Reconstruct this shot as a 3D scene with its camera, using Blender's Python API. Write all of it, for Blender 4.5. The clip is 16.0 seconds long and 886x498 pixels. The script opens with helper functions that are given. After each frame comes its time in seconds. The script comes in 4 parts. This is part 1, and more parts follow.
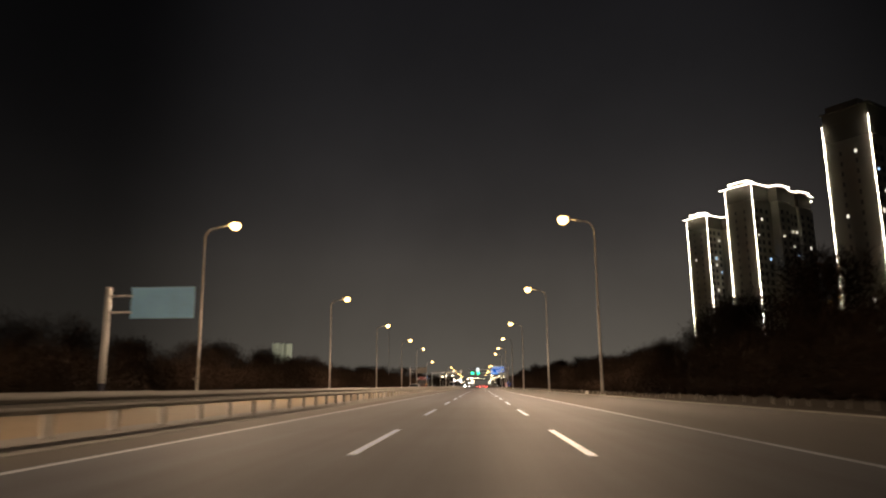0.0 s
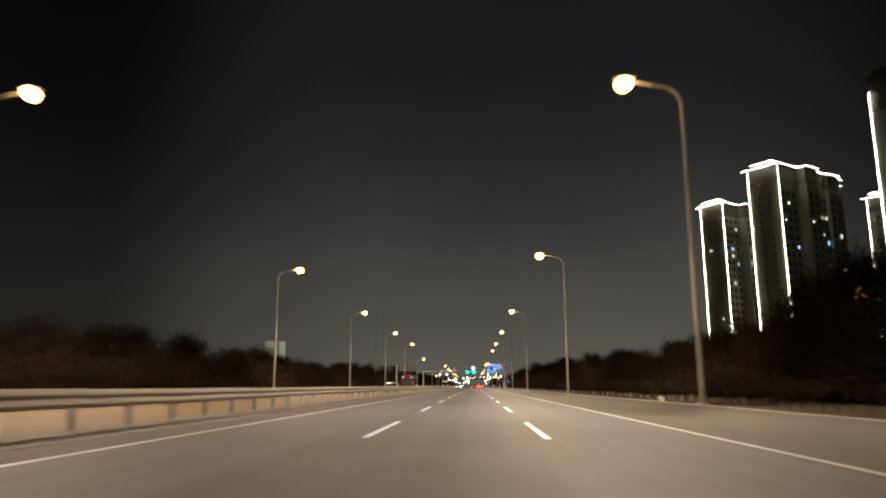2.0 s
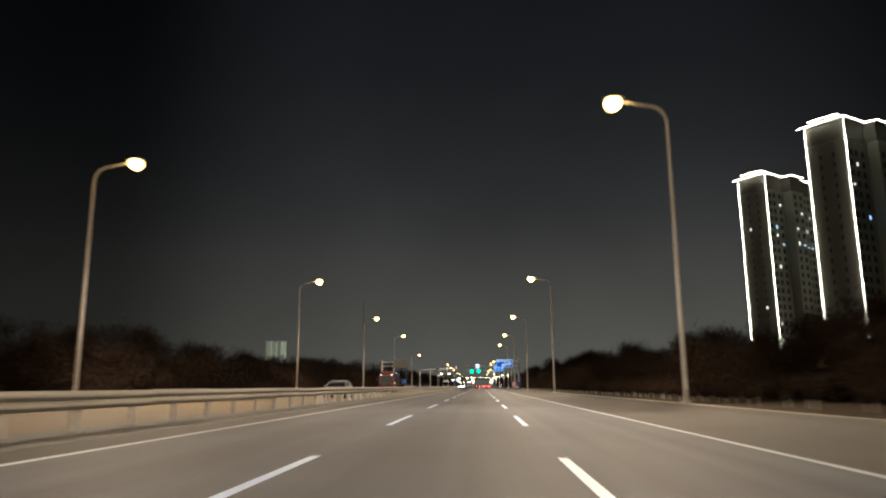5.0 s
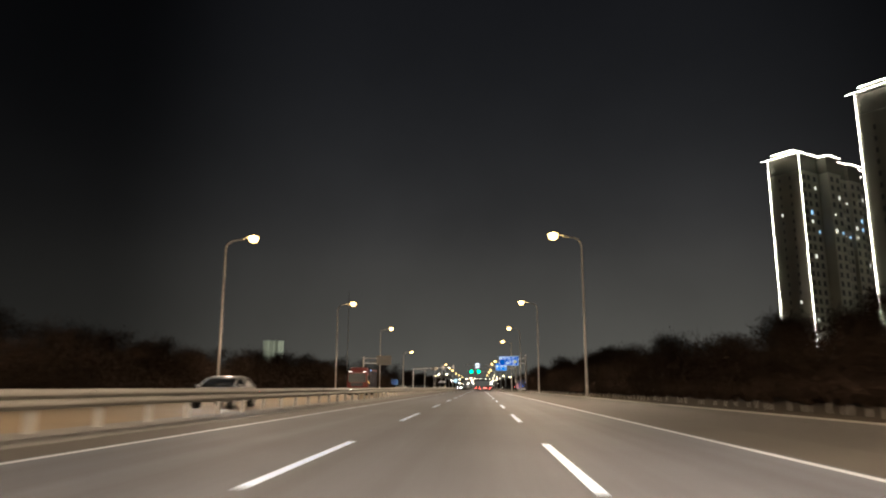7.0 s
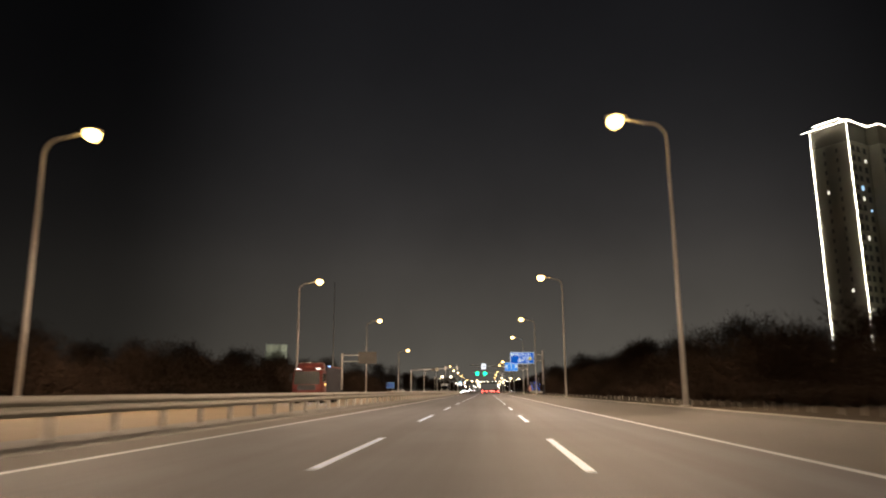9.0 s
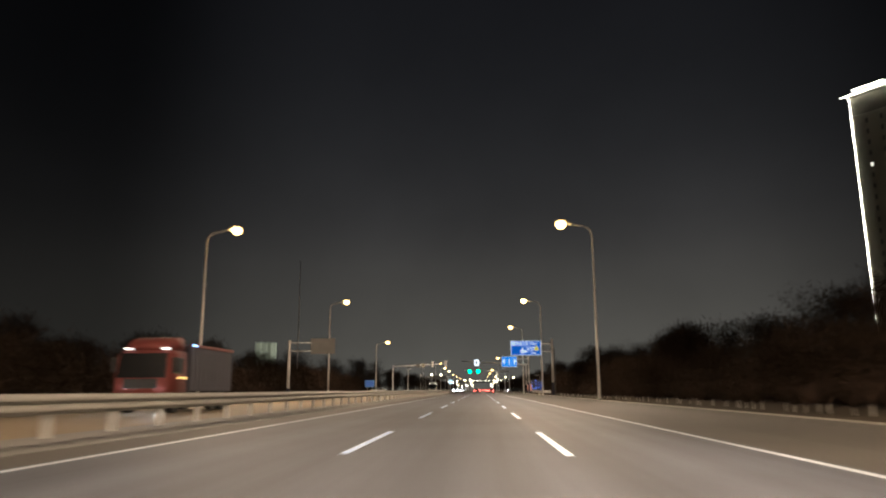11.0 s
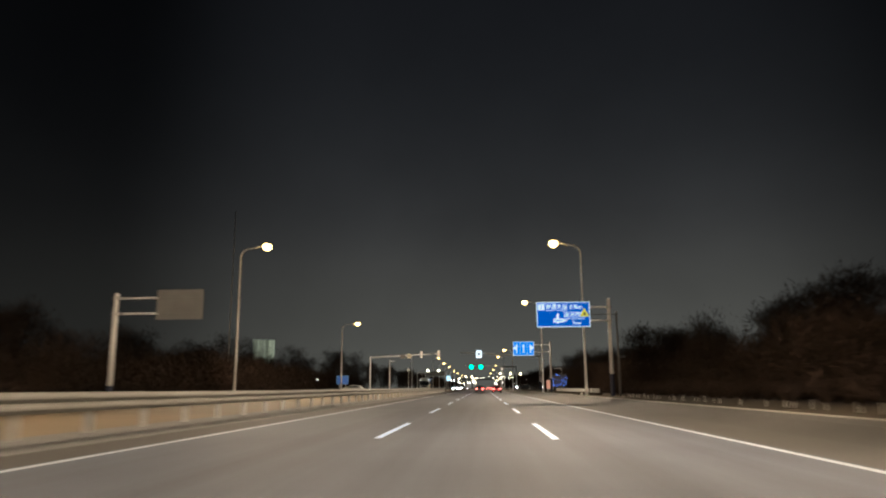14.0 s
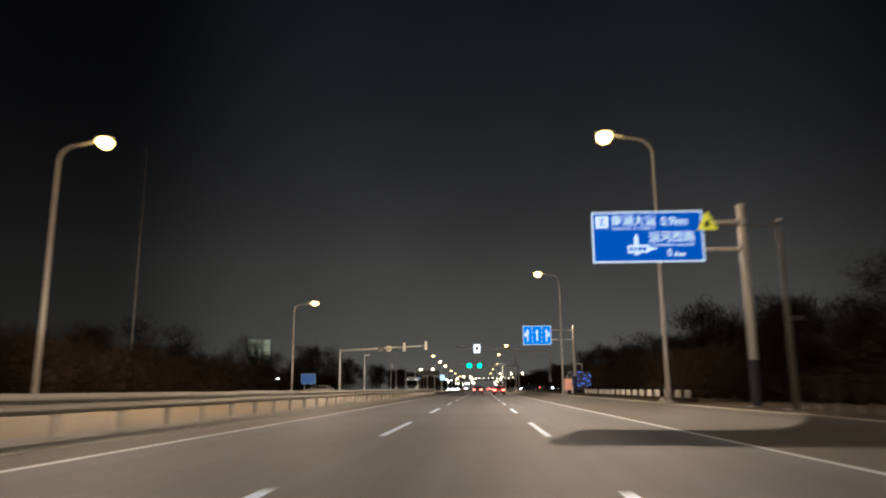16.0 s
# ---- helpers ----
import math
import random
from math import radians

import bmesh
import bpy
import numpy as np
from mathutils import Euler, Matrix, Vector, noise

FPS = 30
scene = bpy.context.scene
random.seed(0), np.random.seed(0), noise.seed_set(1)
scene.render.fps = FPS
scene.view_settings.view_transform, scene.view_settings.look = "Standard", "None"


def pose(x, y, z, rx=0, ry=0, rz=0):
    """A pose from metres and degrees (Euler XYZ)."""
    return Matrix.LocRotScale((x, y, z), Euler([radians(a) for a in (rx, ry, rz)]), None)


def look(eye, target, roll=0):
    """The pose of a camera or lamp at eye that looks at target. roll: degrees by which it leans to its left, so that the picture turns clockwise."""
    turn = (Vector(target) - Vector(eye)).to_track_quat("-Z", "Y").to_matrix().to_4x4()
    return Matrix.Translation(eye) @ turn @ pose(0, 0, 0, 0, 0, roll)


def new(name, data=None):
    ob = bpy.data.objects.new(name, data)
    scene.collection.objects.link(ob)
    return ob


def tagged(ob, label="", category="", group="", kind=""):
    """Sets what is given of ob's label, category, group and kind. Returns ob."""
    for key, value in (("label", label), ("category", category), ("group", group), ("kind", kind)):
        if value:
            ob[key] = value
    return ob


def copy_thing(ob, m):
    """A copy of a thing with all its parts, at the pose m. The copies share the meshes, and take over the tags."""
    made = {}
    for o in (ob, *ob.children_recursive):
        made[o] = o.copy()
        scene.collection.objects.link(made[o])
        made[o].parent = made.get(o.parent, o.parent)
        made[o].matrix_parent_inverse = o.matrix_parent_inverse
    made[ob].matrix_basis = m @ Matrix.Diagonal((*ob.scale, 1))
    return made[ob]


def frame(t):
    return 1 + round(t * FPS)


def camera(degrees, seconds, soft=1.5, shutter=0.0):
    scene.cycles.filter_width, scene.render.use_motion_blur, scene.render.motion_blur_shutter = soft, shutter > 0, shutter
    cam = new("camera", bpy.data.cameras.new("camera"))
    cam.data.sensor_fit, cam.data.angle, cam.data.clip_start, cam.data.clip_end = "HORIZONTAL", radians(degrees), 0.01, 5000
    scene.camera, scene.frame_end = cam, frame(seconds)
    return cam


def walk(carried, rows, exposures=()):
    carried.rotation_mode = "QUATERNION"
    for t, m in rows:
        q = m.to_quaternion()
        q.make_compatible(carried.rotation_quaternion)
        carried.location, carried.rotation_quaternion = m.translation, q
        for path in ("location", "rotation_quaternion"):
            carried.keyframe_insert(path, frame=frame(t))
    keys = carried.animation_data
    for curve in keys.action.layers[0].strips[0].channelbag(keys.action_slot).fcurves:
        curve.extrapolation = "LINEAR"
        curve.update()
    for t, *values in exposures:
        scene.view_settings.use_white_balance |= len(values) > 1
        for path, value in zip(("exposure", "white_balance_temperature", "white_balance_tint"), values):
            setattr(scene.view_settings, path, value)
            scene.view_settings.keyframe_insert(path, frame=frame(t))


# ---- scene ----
cam = camera(64.16, 16.0, soft=2.1, shutter=1.0)
# seconds, x, y, z, yaw, pitch, roll
ROWS = [
    (0.0, 0.000, 0.000, 1.050, 2.905, 10.990, 0.528),
    (0.5, 0.101, 6.532, 1.049, 2.766, 10.891, 0.577),
    (1.0, 0.153, 13.144, 1.049, 2.668, 10.857, 0.398),
    (1.5, 0.206, 19.747, 1.048, 2.552, 10.878, 0.416),
    (2.0, 0.253, 26.623, 1.048, 2.582, 10.950, 0.166),
    (2.5, 0.318, 33.469, 1.047, 2.707, 10.668, 0.496),
    (3.0, 0.381, 40.278, 1.047, 2.755, 10.945, 0.201),
    (3.5, 0.437, 47.043, 1.046, 2.945, 10.887, 0.240),
    (4.0, 0.470, 53.620, 1.046, 2.973, 11.057, 0.294),
    (6.5, 0.526, 87.516, 1.046, 3.053, 10.839, 0.369),
    (7.0, 0.492, 94.205, 1.046, 3.004, 11.074, -0.043),
    (7.5, 0.519, 101.335, 1.046, 3.386, 10.938, 0.453),
    (8.0, 0.488, 108.379, 1.046, 3.426, 11.197, 0.551),
    (8.5, 0.424, 115.214, 1.046, 3.586, 11.218, 0.506),
    (9.0, 0.363, 122.126, 1.047, 3.517, 11.342, 0.364),
    (11.5, 0.267, 157.092, 1.048, 2.901, 11.214, 0.311),
    (12.0, 0.295, 164.095, 1.048, 2.992, 11.127, 0.439),
    (12.5, 0.320, 171.110, 1.047, 3.130, 11.139, 0.397),
    (13.0, 0.318, 178.245, 1.047, 3.262, 10.986, 0.325),
    (13.5, 0.275, 185.191, 1.048, 3.265, 11.030, 0.313),
    (14.0, 0.230, 192.133, 1.048, 3.210, 11.107, 0.401),
    (14.5, 0.224, 199.276, 1.048, 3.182, 11.154, 0.367),
    (15.0, 0.232, 206.497, 1.048, 3.149, 10.957, 0.150),
    (15.5, 0.244, 213.813, 1.048, 3.146, 10.966, 0.491),
    (16.0, 0.254, 221.276, 1.048, 3.138, 11.162, 0.376),
]
EXPOSURES = [(0.0, 0.38, 6500, 12), (1.0, 0.3, 6500, 12), (2.0, 0.45, 6100, 7), (2.7, 0.5, 5700, 1), (3.5, 0.5, 5700, 1), (4.5, 0.4, 5700, 2), (6.3, 0.32, 5800, 5),
             (7.0, 0.32, 5800, 5), (8.0, 0.32, 6100, 9), (9.0, 0.36, 6300, 10), (11.5, 0.36, 5800, 6), (12.5, 0.32, 5800, 6), (14.0, 0.35, 5600, 2), (16.0, 0.3, 5700, 6)]
walk(cam, [(t, pose(x, y, z, 90 + pitch, roll, yaw)) for t, x, y, z, yaw, pitch, roll in ROWS], EXPOSURES)

# ---- night sky: a dim town glow above the horizon, almost black overhead ----
world = bpy.data.worlds.new("night")
scene.world = world
world.use_nodes = True
wn, wl = world.node_tree.nodes, world.node_tree.links
coord = wn.new("ShaderNodeTexCoord")
split = wn.new("ShaderNodeSeparateXYZ")
ramp = wn.new("ShaderNodeValToRGB")
wl.new(coord.outputs["Generated"], split.inputs[0])
wl.new(split.outputs["Z"], ramp.inputs[0])
ramp.color_ramp.elements[0].position, ramp.color_ramp.elements[0].color = 0.0, (0.050, 0.0445, 0.036, 1)
ramp.color_ramp.elements[1].position, ramp.color_ramp.elements[1].color = 0.55, (0.0030, 0.0029, 0.0033, 1)
for place_, colour in ((0.07, (0.040, 0.0355, 0.029, 1)), (0.17, (0.0235, 0.021, 0.0185, 1)), (0.235, (0.0145, 0.0132, 0.0124, 1)), (0.32, (0.0082, 0.0077, 0.0077, 1)), (0.42, (0.0050, 0.0048, 0.0051, 1))):
    ramp.color_ramp.elements.new(place_).color = colour
ramp.color_ramp.interpolation = "B_SPLINE"
cloud = wn.new("ShaderNodeTexNoise")       # thin uneven haze in the glow
cloud.inputs["Scale"].default_value, cloud.inputs["Detail"].default_value = 2.2, 5
wl.new(coord.outputs["Generated"], cloud.inputs["Vector"])
uneven = wn.new("ShaderNodeMapRange")
uneven.inputs["From Min"].default_value, uneven.inputs["From Max"].default_value = 0.3, 0.7
uneven.inputs["To Min"].default_value, uneven.inputs["To Max"].default_value = 0.8, 1.2
wl.new(cloud.outputs["Fac"], uneven.inputs["Value"])
town = wn.new("ShaderNodeMapRange")         # the glow is stronger over the town ahead
town.interpolation_type = "SMOOTHSTEP"
town.inputs["From Min"].default_value, town.inputs["From Max"].default_value = 0.84, 1.0
town.inputs["To Min"].default_value, town.inputs["To Max"].default_value = 0.39, 1.85
level = wn.new("ShaderNodeVectorMath")       # compass bearing alone, whatever the height
level.operation = "MULTIPLY"
level.inputs[1].default_value = (1, 1, 0)
bearing = wn.new("ShaderNodeVectorMath")
bearing.operation = "NORMALIZE"
ahead_part = wn.new("ShaderNodeVectorMath")  # the town lies a little to the east of north
ahead_part.operation = "DOT_PRODUCT"
ahead_part.inputs[1].default_value = (math.sin(radians(3.5)), math.cos(radians(3.5)), 0)
wl.new(coord.outputs["Generated"], level.inputs[0])
wl.new(level.outputs[0], bearing.inputs[0])
wl.new(bearing.outputs[0], ahead_part.inputs[0])
wl.new(ahead_part.outputs["Value"], town.inputs["Value"])
joint = wn.new("ShaderNodeMath")
joint.operation = "MULTIPLY"
wl.new(uneven.outputs[0], joint.inputs[0])
wl.new(town.outputs[0], joint.inputs[1])
glow = wn.new("ShaderNodeVectorMath")
glow.operation = "SCALE"
wl.new(ramp.outputs[0], glow.inputs[0])
wl.new(joint.outputs[0], glow.inputs["Scale"])
wl.new(glow.outputs[0], wn["Background"].inputs["Color"])
wn["Background"].inputs["Strength"].default_value = 1.0

# ---- plan ----
FALL = 0.0083          # crossfall of the carriageway
LAMP_R = [-42, 56.7, 99.5, 156.3, 207, 258, 305, 420] + [511, 566, 668, 815]
LAMP_L = [-42, 7, 56.2, 106.8, 155.9, 207, 256.7, 306] + [517, 563, 618, 690, 762, 866]
LAMP_POWER = 20000.0
LAMP_COLOUR = (1.0, 0.705, 0.45)


def road_z(x):
    return -FALL * x


# ---- materials ----
def material(name, base, rough=0.6, metal=0.0, grain=0.15, scale=8.0, stain=0.25, stain_scale=0.6, bump=0.2, island=0.0):
    """Principled surface with two scales of variation and a fine bump."""
    m = bpy.data.materials.new(name)
    m.use_nodes = True
    n, l = m.node_tree.nodes, m.node_tree.links
    p = n["Principled BSDF"]
    tc = n.new("ShaderNodeTexCoord")
    fine, wide = n.new("ShaderNodeTexNoise"), n.new("ShaderNodeTexNoise")
    fine.inputs["Scale"].default_value, fine.inputs["Detail"].default_value = scale, 6
    wide.inputs["Scale"].default_value, wide.inputs["Detail"].default_value = stain_scale, 4
    l.new(tc.outputs["Object"], fine.inputs["Vector"])
    l.new(tc.outputs["Object"], wide.inputs["Vector"])
    value = n.new("ShaderNodeMath")
    value.operation = "MULTIPLY_ADD"
    l.new(fine.outputs["Fac"], value.inputs[0])
    value.inputs[1].default_value, value.inputs[2].default_value = 2 * grain, 1 - grain
    value2 = n.new("ShaderNodeMath")
    value2.operation = "MULTIPLY_ADD"
    l.new(wide.outputs["Fac"], value2.inputs[0])
    value2.inputs[1].default_value, value2.inputs[2].default_value = 2 * stain, 1 - stain
    both = n.new("ShaderNodeMath")
    both.operation = "MULTIPLY"
    l.new(value.outputs[0], both.inputs[0])
    l.new(value2.outputs[0], both.inputs[1])
    last = both
    if island:
        info = n.new("ShaderNodeObjectInfo")
        v3 = n.new("ShaderNodeMath")
        v3.operation = "MULTIPLY_ADD"
        l.new(info.outputs["Random"], v3.inputs[0])
        v3.inputs[1].default_value, v3.inputs[2].default_value = 2 * island, 1 - island
        last = n.new("ShaderNodeMath")
        last.operation = "MULTIPLY"
        l.new(both.outputs[0], last.inputs[0])
        l.new(v3.outputs[0], last.inputs[1])
    tint = n.new("ShaderNodeVectorMath")
    tint.operation = "SCALE"
    tint.inputs[0].default_value = base
    l.new(last.outputs[0], tint.inputs["Scale"])
    l.new(tint.outputs[0], p.inputs["Base Color"])
    p.inputs["Roughness"].default_value, p.inputs["Metallic"].default_value = rough, metal
    if bump:
        b = n.new("ShaderNodeBump")
        b.inputs["Strength"].default_value, b.inputs["Distance"].default_value = bump, 0.01
        l.new(fine.outputs["Fac"], b.inputs["Height"])
        l.new(b.outputs[0], p.inputs["Normal"])
    return m


def glowing(name, colour, strength):
    m = bpy.data.materials.new(name)
    m.use_nodes = True
    p = m.node_tree.nodes["Principled BSDF"]
    p.inputs["Base Color"].default_value = (*colour, 1)
    p.inputs["Emission Color"].default_value = (*colour, 1)
    p.inputs["Emission Strength"].default_value = strength
    p.inputs["Roughness"].default_value = 0.4
    return m


def asphalt_material():
    """Dark aggregate, long wheel-path bands and patchy polish."""
    # the blue in the base colour stands in for headlight light on the lanes
    m = material("asphalt", (0.077, 0.082, 0.1), 0.55, 0, 0.2, 22.0, 0.25, 0.25, 0)
    n, l = m.node_tree.nodes, m.node_tree.links
    p = n["Principled BSDF"]
    tc = n.new("ShaderNodeTexCoord")
    mp = n.new("ShaderNodeMapping")
    mp.inputs["Scale"].default_value = (1.1, 0.02, 1)
    streak = n.new("ShaderNodeTexNoise")
    streak.inputs["Scale"].default_value, streak.inputs["Detail"].default_value = 1.0, 5
    l.new(tc.outputs["Object"], mp.inputs[0])
    l.new(mp.outputs[0], streak.inputs["Vector"])
    rr = n.new("ShaderNodeMapRange")
    rr.inputs["To Min"].default_value, rr.inputs["To Max"].default_value = 0.62, 0.82
    l.new(streak.outputs["Fac"], rr.inputs["Value"])
    l.new(rr.outputs[0], p.inputs["Roughness"])
    p.inputs["IOR"].default_value = 1.32
    old = p.inputs["Base Color"].links[0].from_socket
    mul = n.new("ShaderNodeVectorMath")
    mul.operation = "SCALE"
    r2 = n.new("ShaderNodeMapRange")
    r2.inputs["From Min"].default_value, r2.inputs["From Max"].default_value = 0.3, 0.7
    r2.inputs["To Min"].default_value, r2.inputs["To Max"].default_value = 0.66, 1.3
    l.new(streak.outputs["Fac"], r2.inputs["Value"])
    l.new(old, mul.inputs[0])
    l.new(r2.outputs[0], mul.inputs["Scale"])
    l.new(mul.outputs[0], p.inputs["Base Color"])
    return m


ASPHALT = asphalt_material()
# blue tint puts headlight light into the white dashes
PAINT = material("road_paint", (0.48, 0.64, 0.93), 0.5, 0, 0.12, 40, 0.2, 1.5, 0.2)
EDGE_PAINT = material("worn_edge_paint", (0.38, 0.42, 0.49), 0.6, 0, 0.25, 30, 0.35, 0.8, 0.2)
# very dark: the dim road-side face of the kerb is put into the colour
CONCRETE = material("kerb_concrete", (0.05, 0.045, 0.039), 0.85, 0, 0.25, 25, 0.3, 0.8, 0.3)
MEDIAN = material("median_concrete", (0.122, 0.116, 0.11), 0.85, 0, 0.25, 25, 0.3, 0.6, 0.3)
# brown asphalt, darkened because less light reaches it than the lanes
SHOULDER = material("dimmed_shoulder_asphalt", (0.039, 0.034, 0.029), 0.8, 0, 0.2, 22, 0.3, 0.3, 0.2)
# golden tan puts the light on the oncoming lanes into the asphalt colour
ONCOMING_ROAD = material("tan_lit_asphalt", (0.14, 0.1, 0.055), 0.8, 0, 0.2, 40, 0.25, 0.25, 0.3)
SOIL = material("dry_grass_soil", (0.04, 0.031, 0.021), 0.95, 0, 0.4, 6, 0.35, 0.3, 0.6)
GALV = material("galvanised_steel", (0.36, 0.35, 0.33), 0.5, 0.55, 0.1, 20, 0.2, 1.2, 0.1)
RAIL_ZINC = material("weathered_rail_zinc", (0.3, 0.285, 0.255), 0.6, 0.1, 0.12, 20, 0.25, 0.5, 0.1)
POST_GREY = material("post_zinc", (0.38, 0.37, 0.35), 0.7, 0.0, 0.1, 20, 0.2, 1.5, 0.1)
POLE = material("pole_paint", (0.78, 0.76, 0.73), 0.5, 0.0, 0.08, 12, 0.12, 0.7, 0.1)
HOUSING = material("lamp_housing", (0.22, 0.22, 0.22), 0.5, 0.4, 0.1, 20, 0.1, 2, 0.1)
WRAP = material("dark_blue_wrap", (0.012, 0.014, 0.035), 0.6, 0, 0.2, 15, 0.2, 2, 0.2)
DULL_BACK = material("dull_sign_back", (0.14, 0.134, 0.126), 0.75, 0.0, 0.1, 10, 0.25, 0.9, 0.1)
# pale blue puts headlight light into the aluminium, unlike the dull copy above
SIGN_BACK = material("headlight_tinted_sign_back", (0.33, 0.66, 1.0), 0.5, 0.0, 0.08, 10, 0.15, 0.9, 0.1)
LENS = glowing("sodium_lens", (1.0, 0.62, 0.19), 9.5)
LED_STRIP = glowing("white_led_strip", (1.0, 0.90, 0.68), 20.0)
BARK = material("bark", (0.055, 0.038, 0.026), 0.95, 0, 0.3, 20, 0.2, 2, 0.4)
TWIG = material("bare_twigs", (0.029, 0.019, 0.0133), 0.9, 0, 0.3, 10, 0.35, 0.5, 0, 0.3)
for rough_matt in (TWIG, BARK, SOIL):
    rough_matt.node_tree.nodes["Principled BSDF"].inputs["Specular IOR Level"].default_value = 0.06
FACADE = material("tower_render", (0.72, 0.69, 0.6), 0.85, 0, 0.1, 4, 0.2, 0.12, 0.2)
WINDOW_DARK = material("dark_window_glass", (0.1, 0.1, 0.098), 0.3, 0, 0.1, 2, 0.2, 0.3, 0)
WINDOW_DIM = material("dim_window_glass", (0.3, 0.29, 0.26), 0.4, 0, 0.1, 2, 0.2, 0.3, 0)
WINDOW_LIT = glowing("lit_window", (1.0, 0.92, 0.75), 1.0)
WINDOW_BLUE = glowing("blue_lit_window", (0.40, 0.66, 1.0), 1.2)


# ---- mesh helpers ----
def thing(name, label, category, group="", at=(0, 0, 0)):
    ob = new(name)
    ob.location = at
    return tagged(ob, label, category, group)


def part(name, bm, mat, parent=None, label="", smooth=False):
    me = bpy.data.meshes.new(name)
    bm.to_mesh(me)
    bm.free()
    me.materials.append(mat)
    if smooth:
        for poly in me.polygons:
            poly.use_smooth = True
    ob = new(name, me)
    ob.parent = parent
    return tagged(ob, label)


def share(name, source, parent, x, y, z):
    """A further object on the mesh of source."""
    ob = new(name, source.data)
    ob.parent = parent
    ob.location = (x, y, z)
    return ob


def box(bm, x0, x1, y0, y1, z0, z1, bevel=0.0):
    got = bmesh.ops.create_cube(bm, size=1.0)["verts"]
    for v in got:
        v.co = Vector(((x0 + x1) / 2 + v.co.x * (x1 - x0), (y0 + y1) / 2 + v.co.y * (y1 - y0), (z0 + z1) / 2 + v.co.z * (z1 - z0)))
    if bevel:
        edges = list({e for v in got for e in v.link_edges})
        bmesh.ops.bevel(bm, geom=edges, offset=bevel, segments=1, affect="EDGES")
    return bm


def tube(bm, points, radii, sides=10, caps=True):
    """A round bar along points with a radius at each."""
    pts = [Vector(q) for q in points]
    rings = []
    for i, q in enumerate(pts):
        way = (pts[min(i + 1, len(pts) - 1)] - pts[max(i - 1, 0)]).normalized()
        side = way.cross(Vector((0, 1, 0)) if abs(way.y) < 0.9 else Vector((1, 0, 0))).normalized()
        other = way.cross(side)
        rings.append([bm.verts.new(q + radii[i] * (math.cos(a) * side + math.sin(a) * other)) for a in [2 * math.pi * k / sides for k in range(sides)]])
    for a, b in zip(rings, rings[1:]):
        for k in range(sides):
            bm.faces.new((a[k], a[(k + 1) % sides], b[(k + 1) % sides], b[k]))
    if caps:
        bm.faces.new(rings[0][::-1])
        bm.faces.new(rings[-1])
    return bm


def strip(bm, profile, y0, y1, cuts=1):
    """A profile of (x, z) drawn out along y."""
    rows = [[bm.verts.new((x, y0 + (y1 - y0) * i / cuts, z)) for x, z in profile] for i in range(cuts + 1)]
    for a, b in zip(rows, rows[1:]):
        for k in range(len(profile) - 1):
            bm.faces.new((a[k], a[k + 1], b[k + 1], b[k]))
    return bm


def flat_shape(bm, points, y, depth=0.004):
    """A flat outline in x and z facing -y, with a little thickness."""
    front = [bm.verts.new((x, y - depth, z)) for x, z in points]
    back = [bm.verts.new((x, y, z)) for x, z in points]
    bm.faces.new(front)
    bm.faces.new(back[::-1])
    for i in range(len(points)):
        j = (i + 1) % len(points)
        bm.faces.new((front[j], front[i], back[i], back[j]))
    return bm


B = bmesh.new

# ---- setting ----
Y0, Y1 = -120.0, 1700.0
ground = part("ground", strip(B(), [(-3500, 0.2), (-60, 0.2), (-21.2, 0.25), (-20.75, 0.2), (-20.75, -0.3), (9.06, -0.3), (9.06, 0.25), (9.6, 0.29), (14, 0.34), (60, 0.3), (3500, 0.3)], -400, 4300, 40), SOIL)
tagged(ground, "dark dry winter grass verge beside the road", "ground", kind="structure")
road = part("road", strip(B(), [(-6.0, road_z(-6.0)), (0, 0), (5.45, road_z(5.45))], Y0, Y1, 60), ASPHALT)
tagged(road, "worn grey asphalt carriageway lit by street lamps", "road", kind="structure")
for name, x0, x1 in (("shoulder_left", -7.15, -6.0), ("shoulder_right", 5.45, 7.3)):
    tagged(part(name, strip(B(), [(x0, road_z(x0)), (x1, road_z(x1))], Y0, 420, 60), SHOULDER), "brownish asphalt shoulder beside the edge line, darkened for weaker light", "road", kind="structure")
part_far = strip(B(), [(-7.15, road_z(-7.15)), (-6.0, road_z(-6.0))], 420, Y1, 40)
strip(part_far, [(5.45, road_z(5.45)), (8.66, road_z(8.66))], 420, Y1, 40)
tagged(part("shoulder_far", part_far, SHOULDER), "brownish asphalt shoulder beyond the junction, darkened for weaker light", "road", kind="structure")
road2 = part("road_opposite", strip(B(), [(-20.2, 0.0), (-14.5, 0.11), (-8.95, 0.08)], Y0, Y1, 60), ONCOMING_ROAD)
tagged(road2, "grey asphalt carriageway for oncoming traffic", "road", kind="structure")
apron = [(7.3, road_z(7.3)), (7.7, -0.045), (8.1, 0.005), (8.4, 0.07), (8.66, 0.16)]
tagged(part("gutter", strip(B(), apron, Y0, 420, 60), SHOULDER, smooth=True), "asphalt rising to the kerb, darkened for weaker light", "gutter", kind="structure")


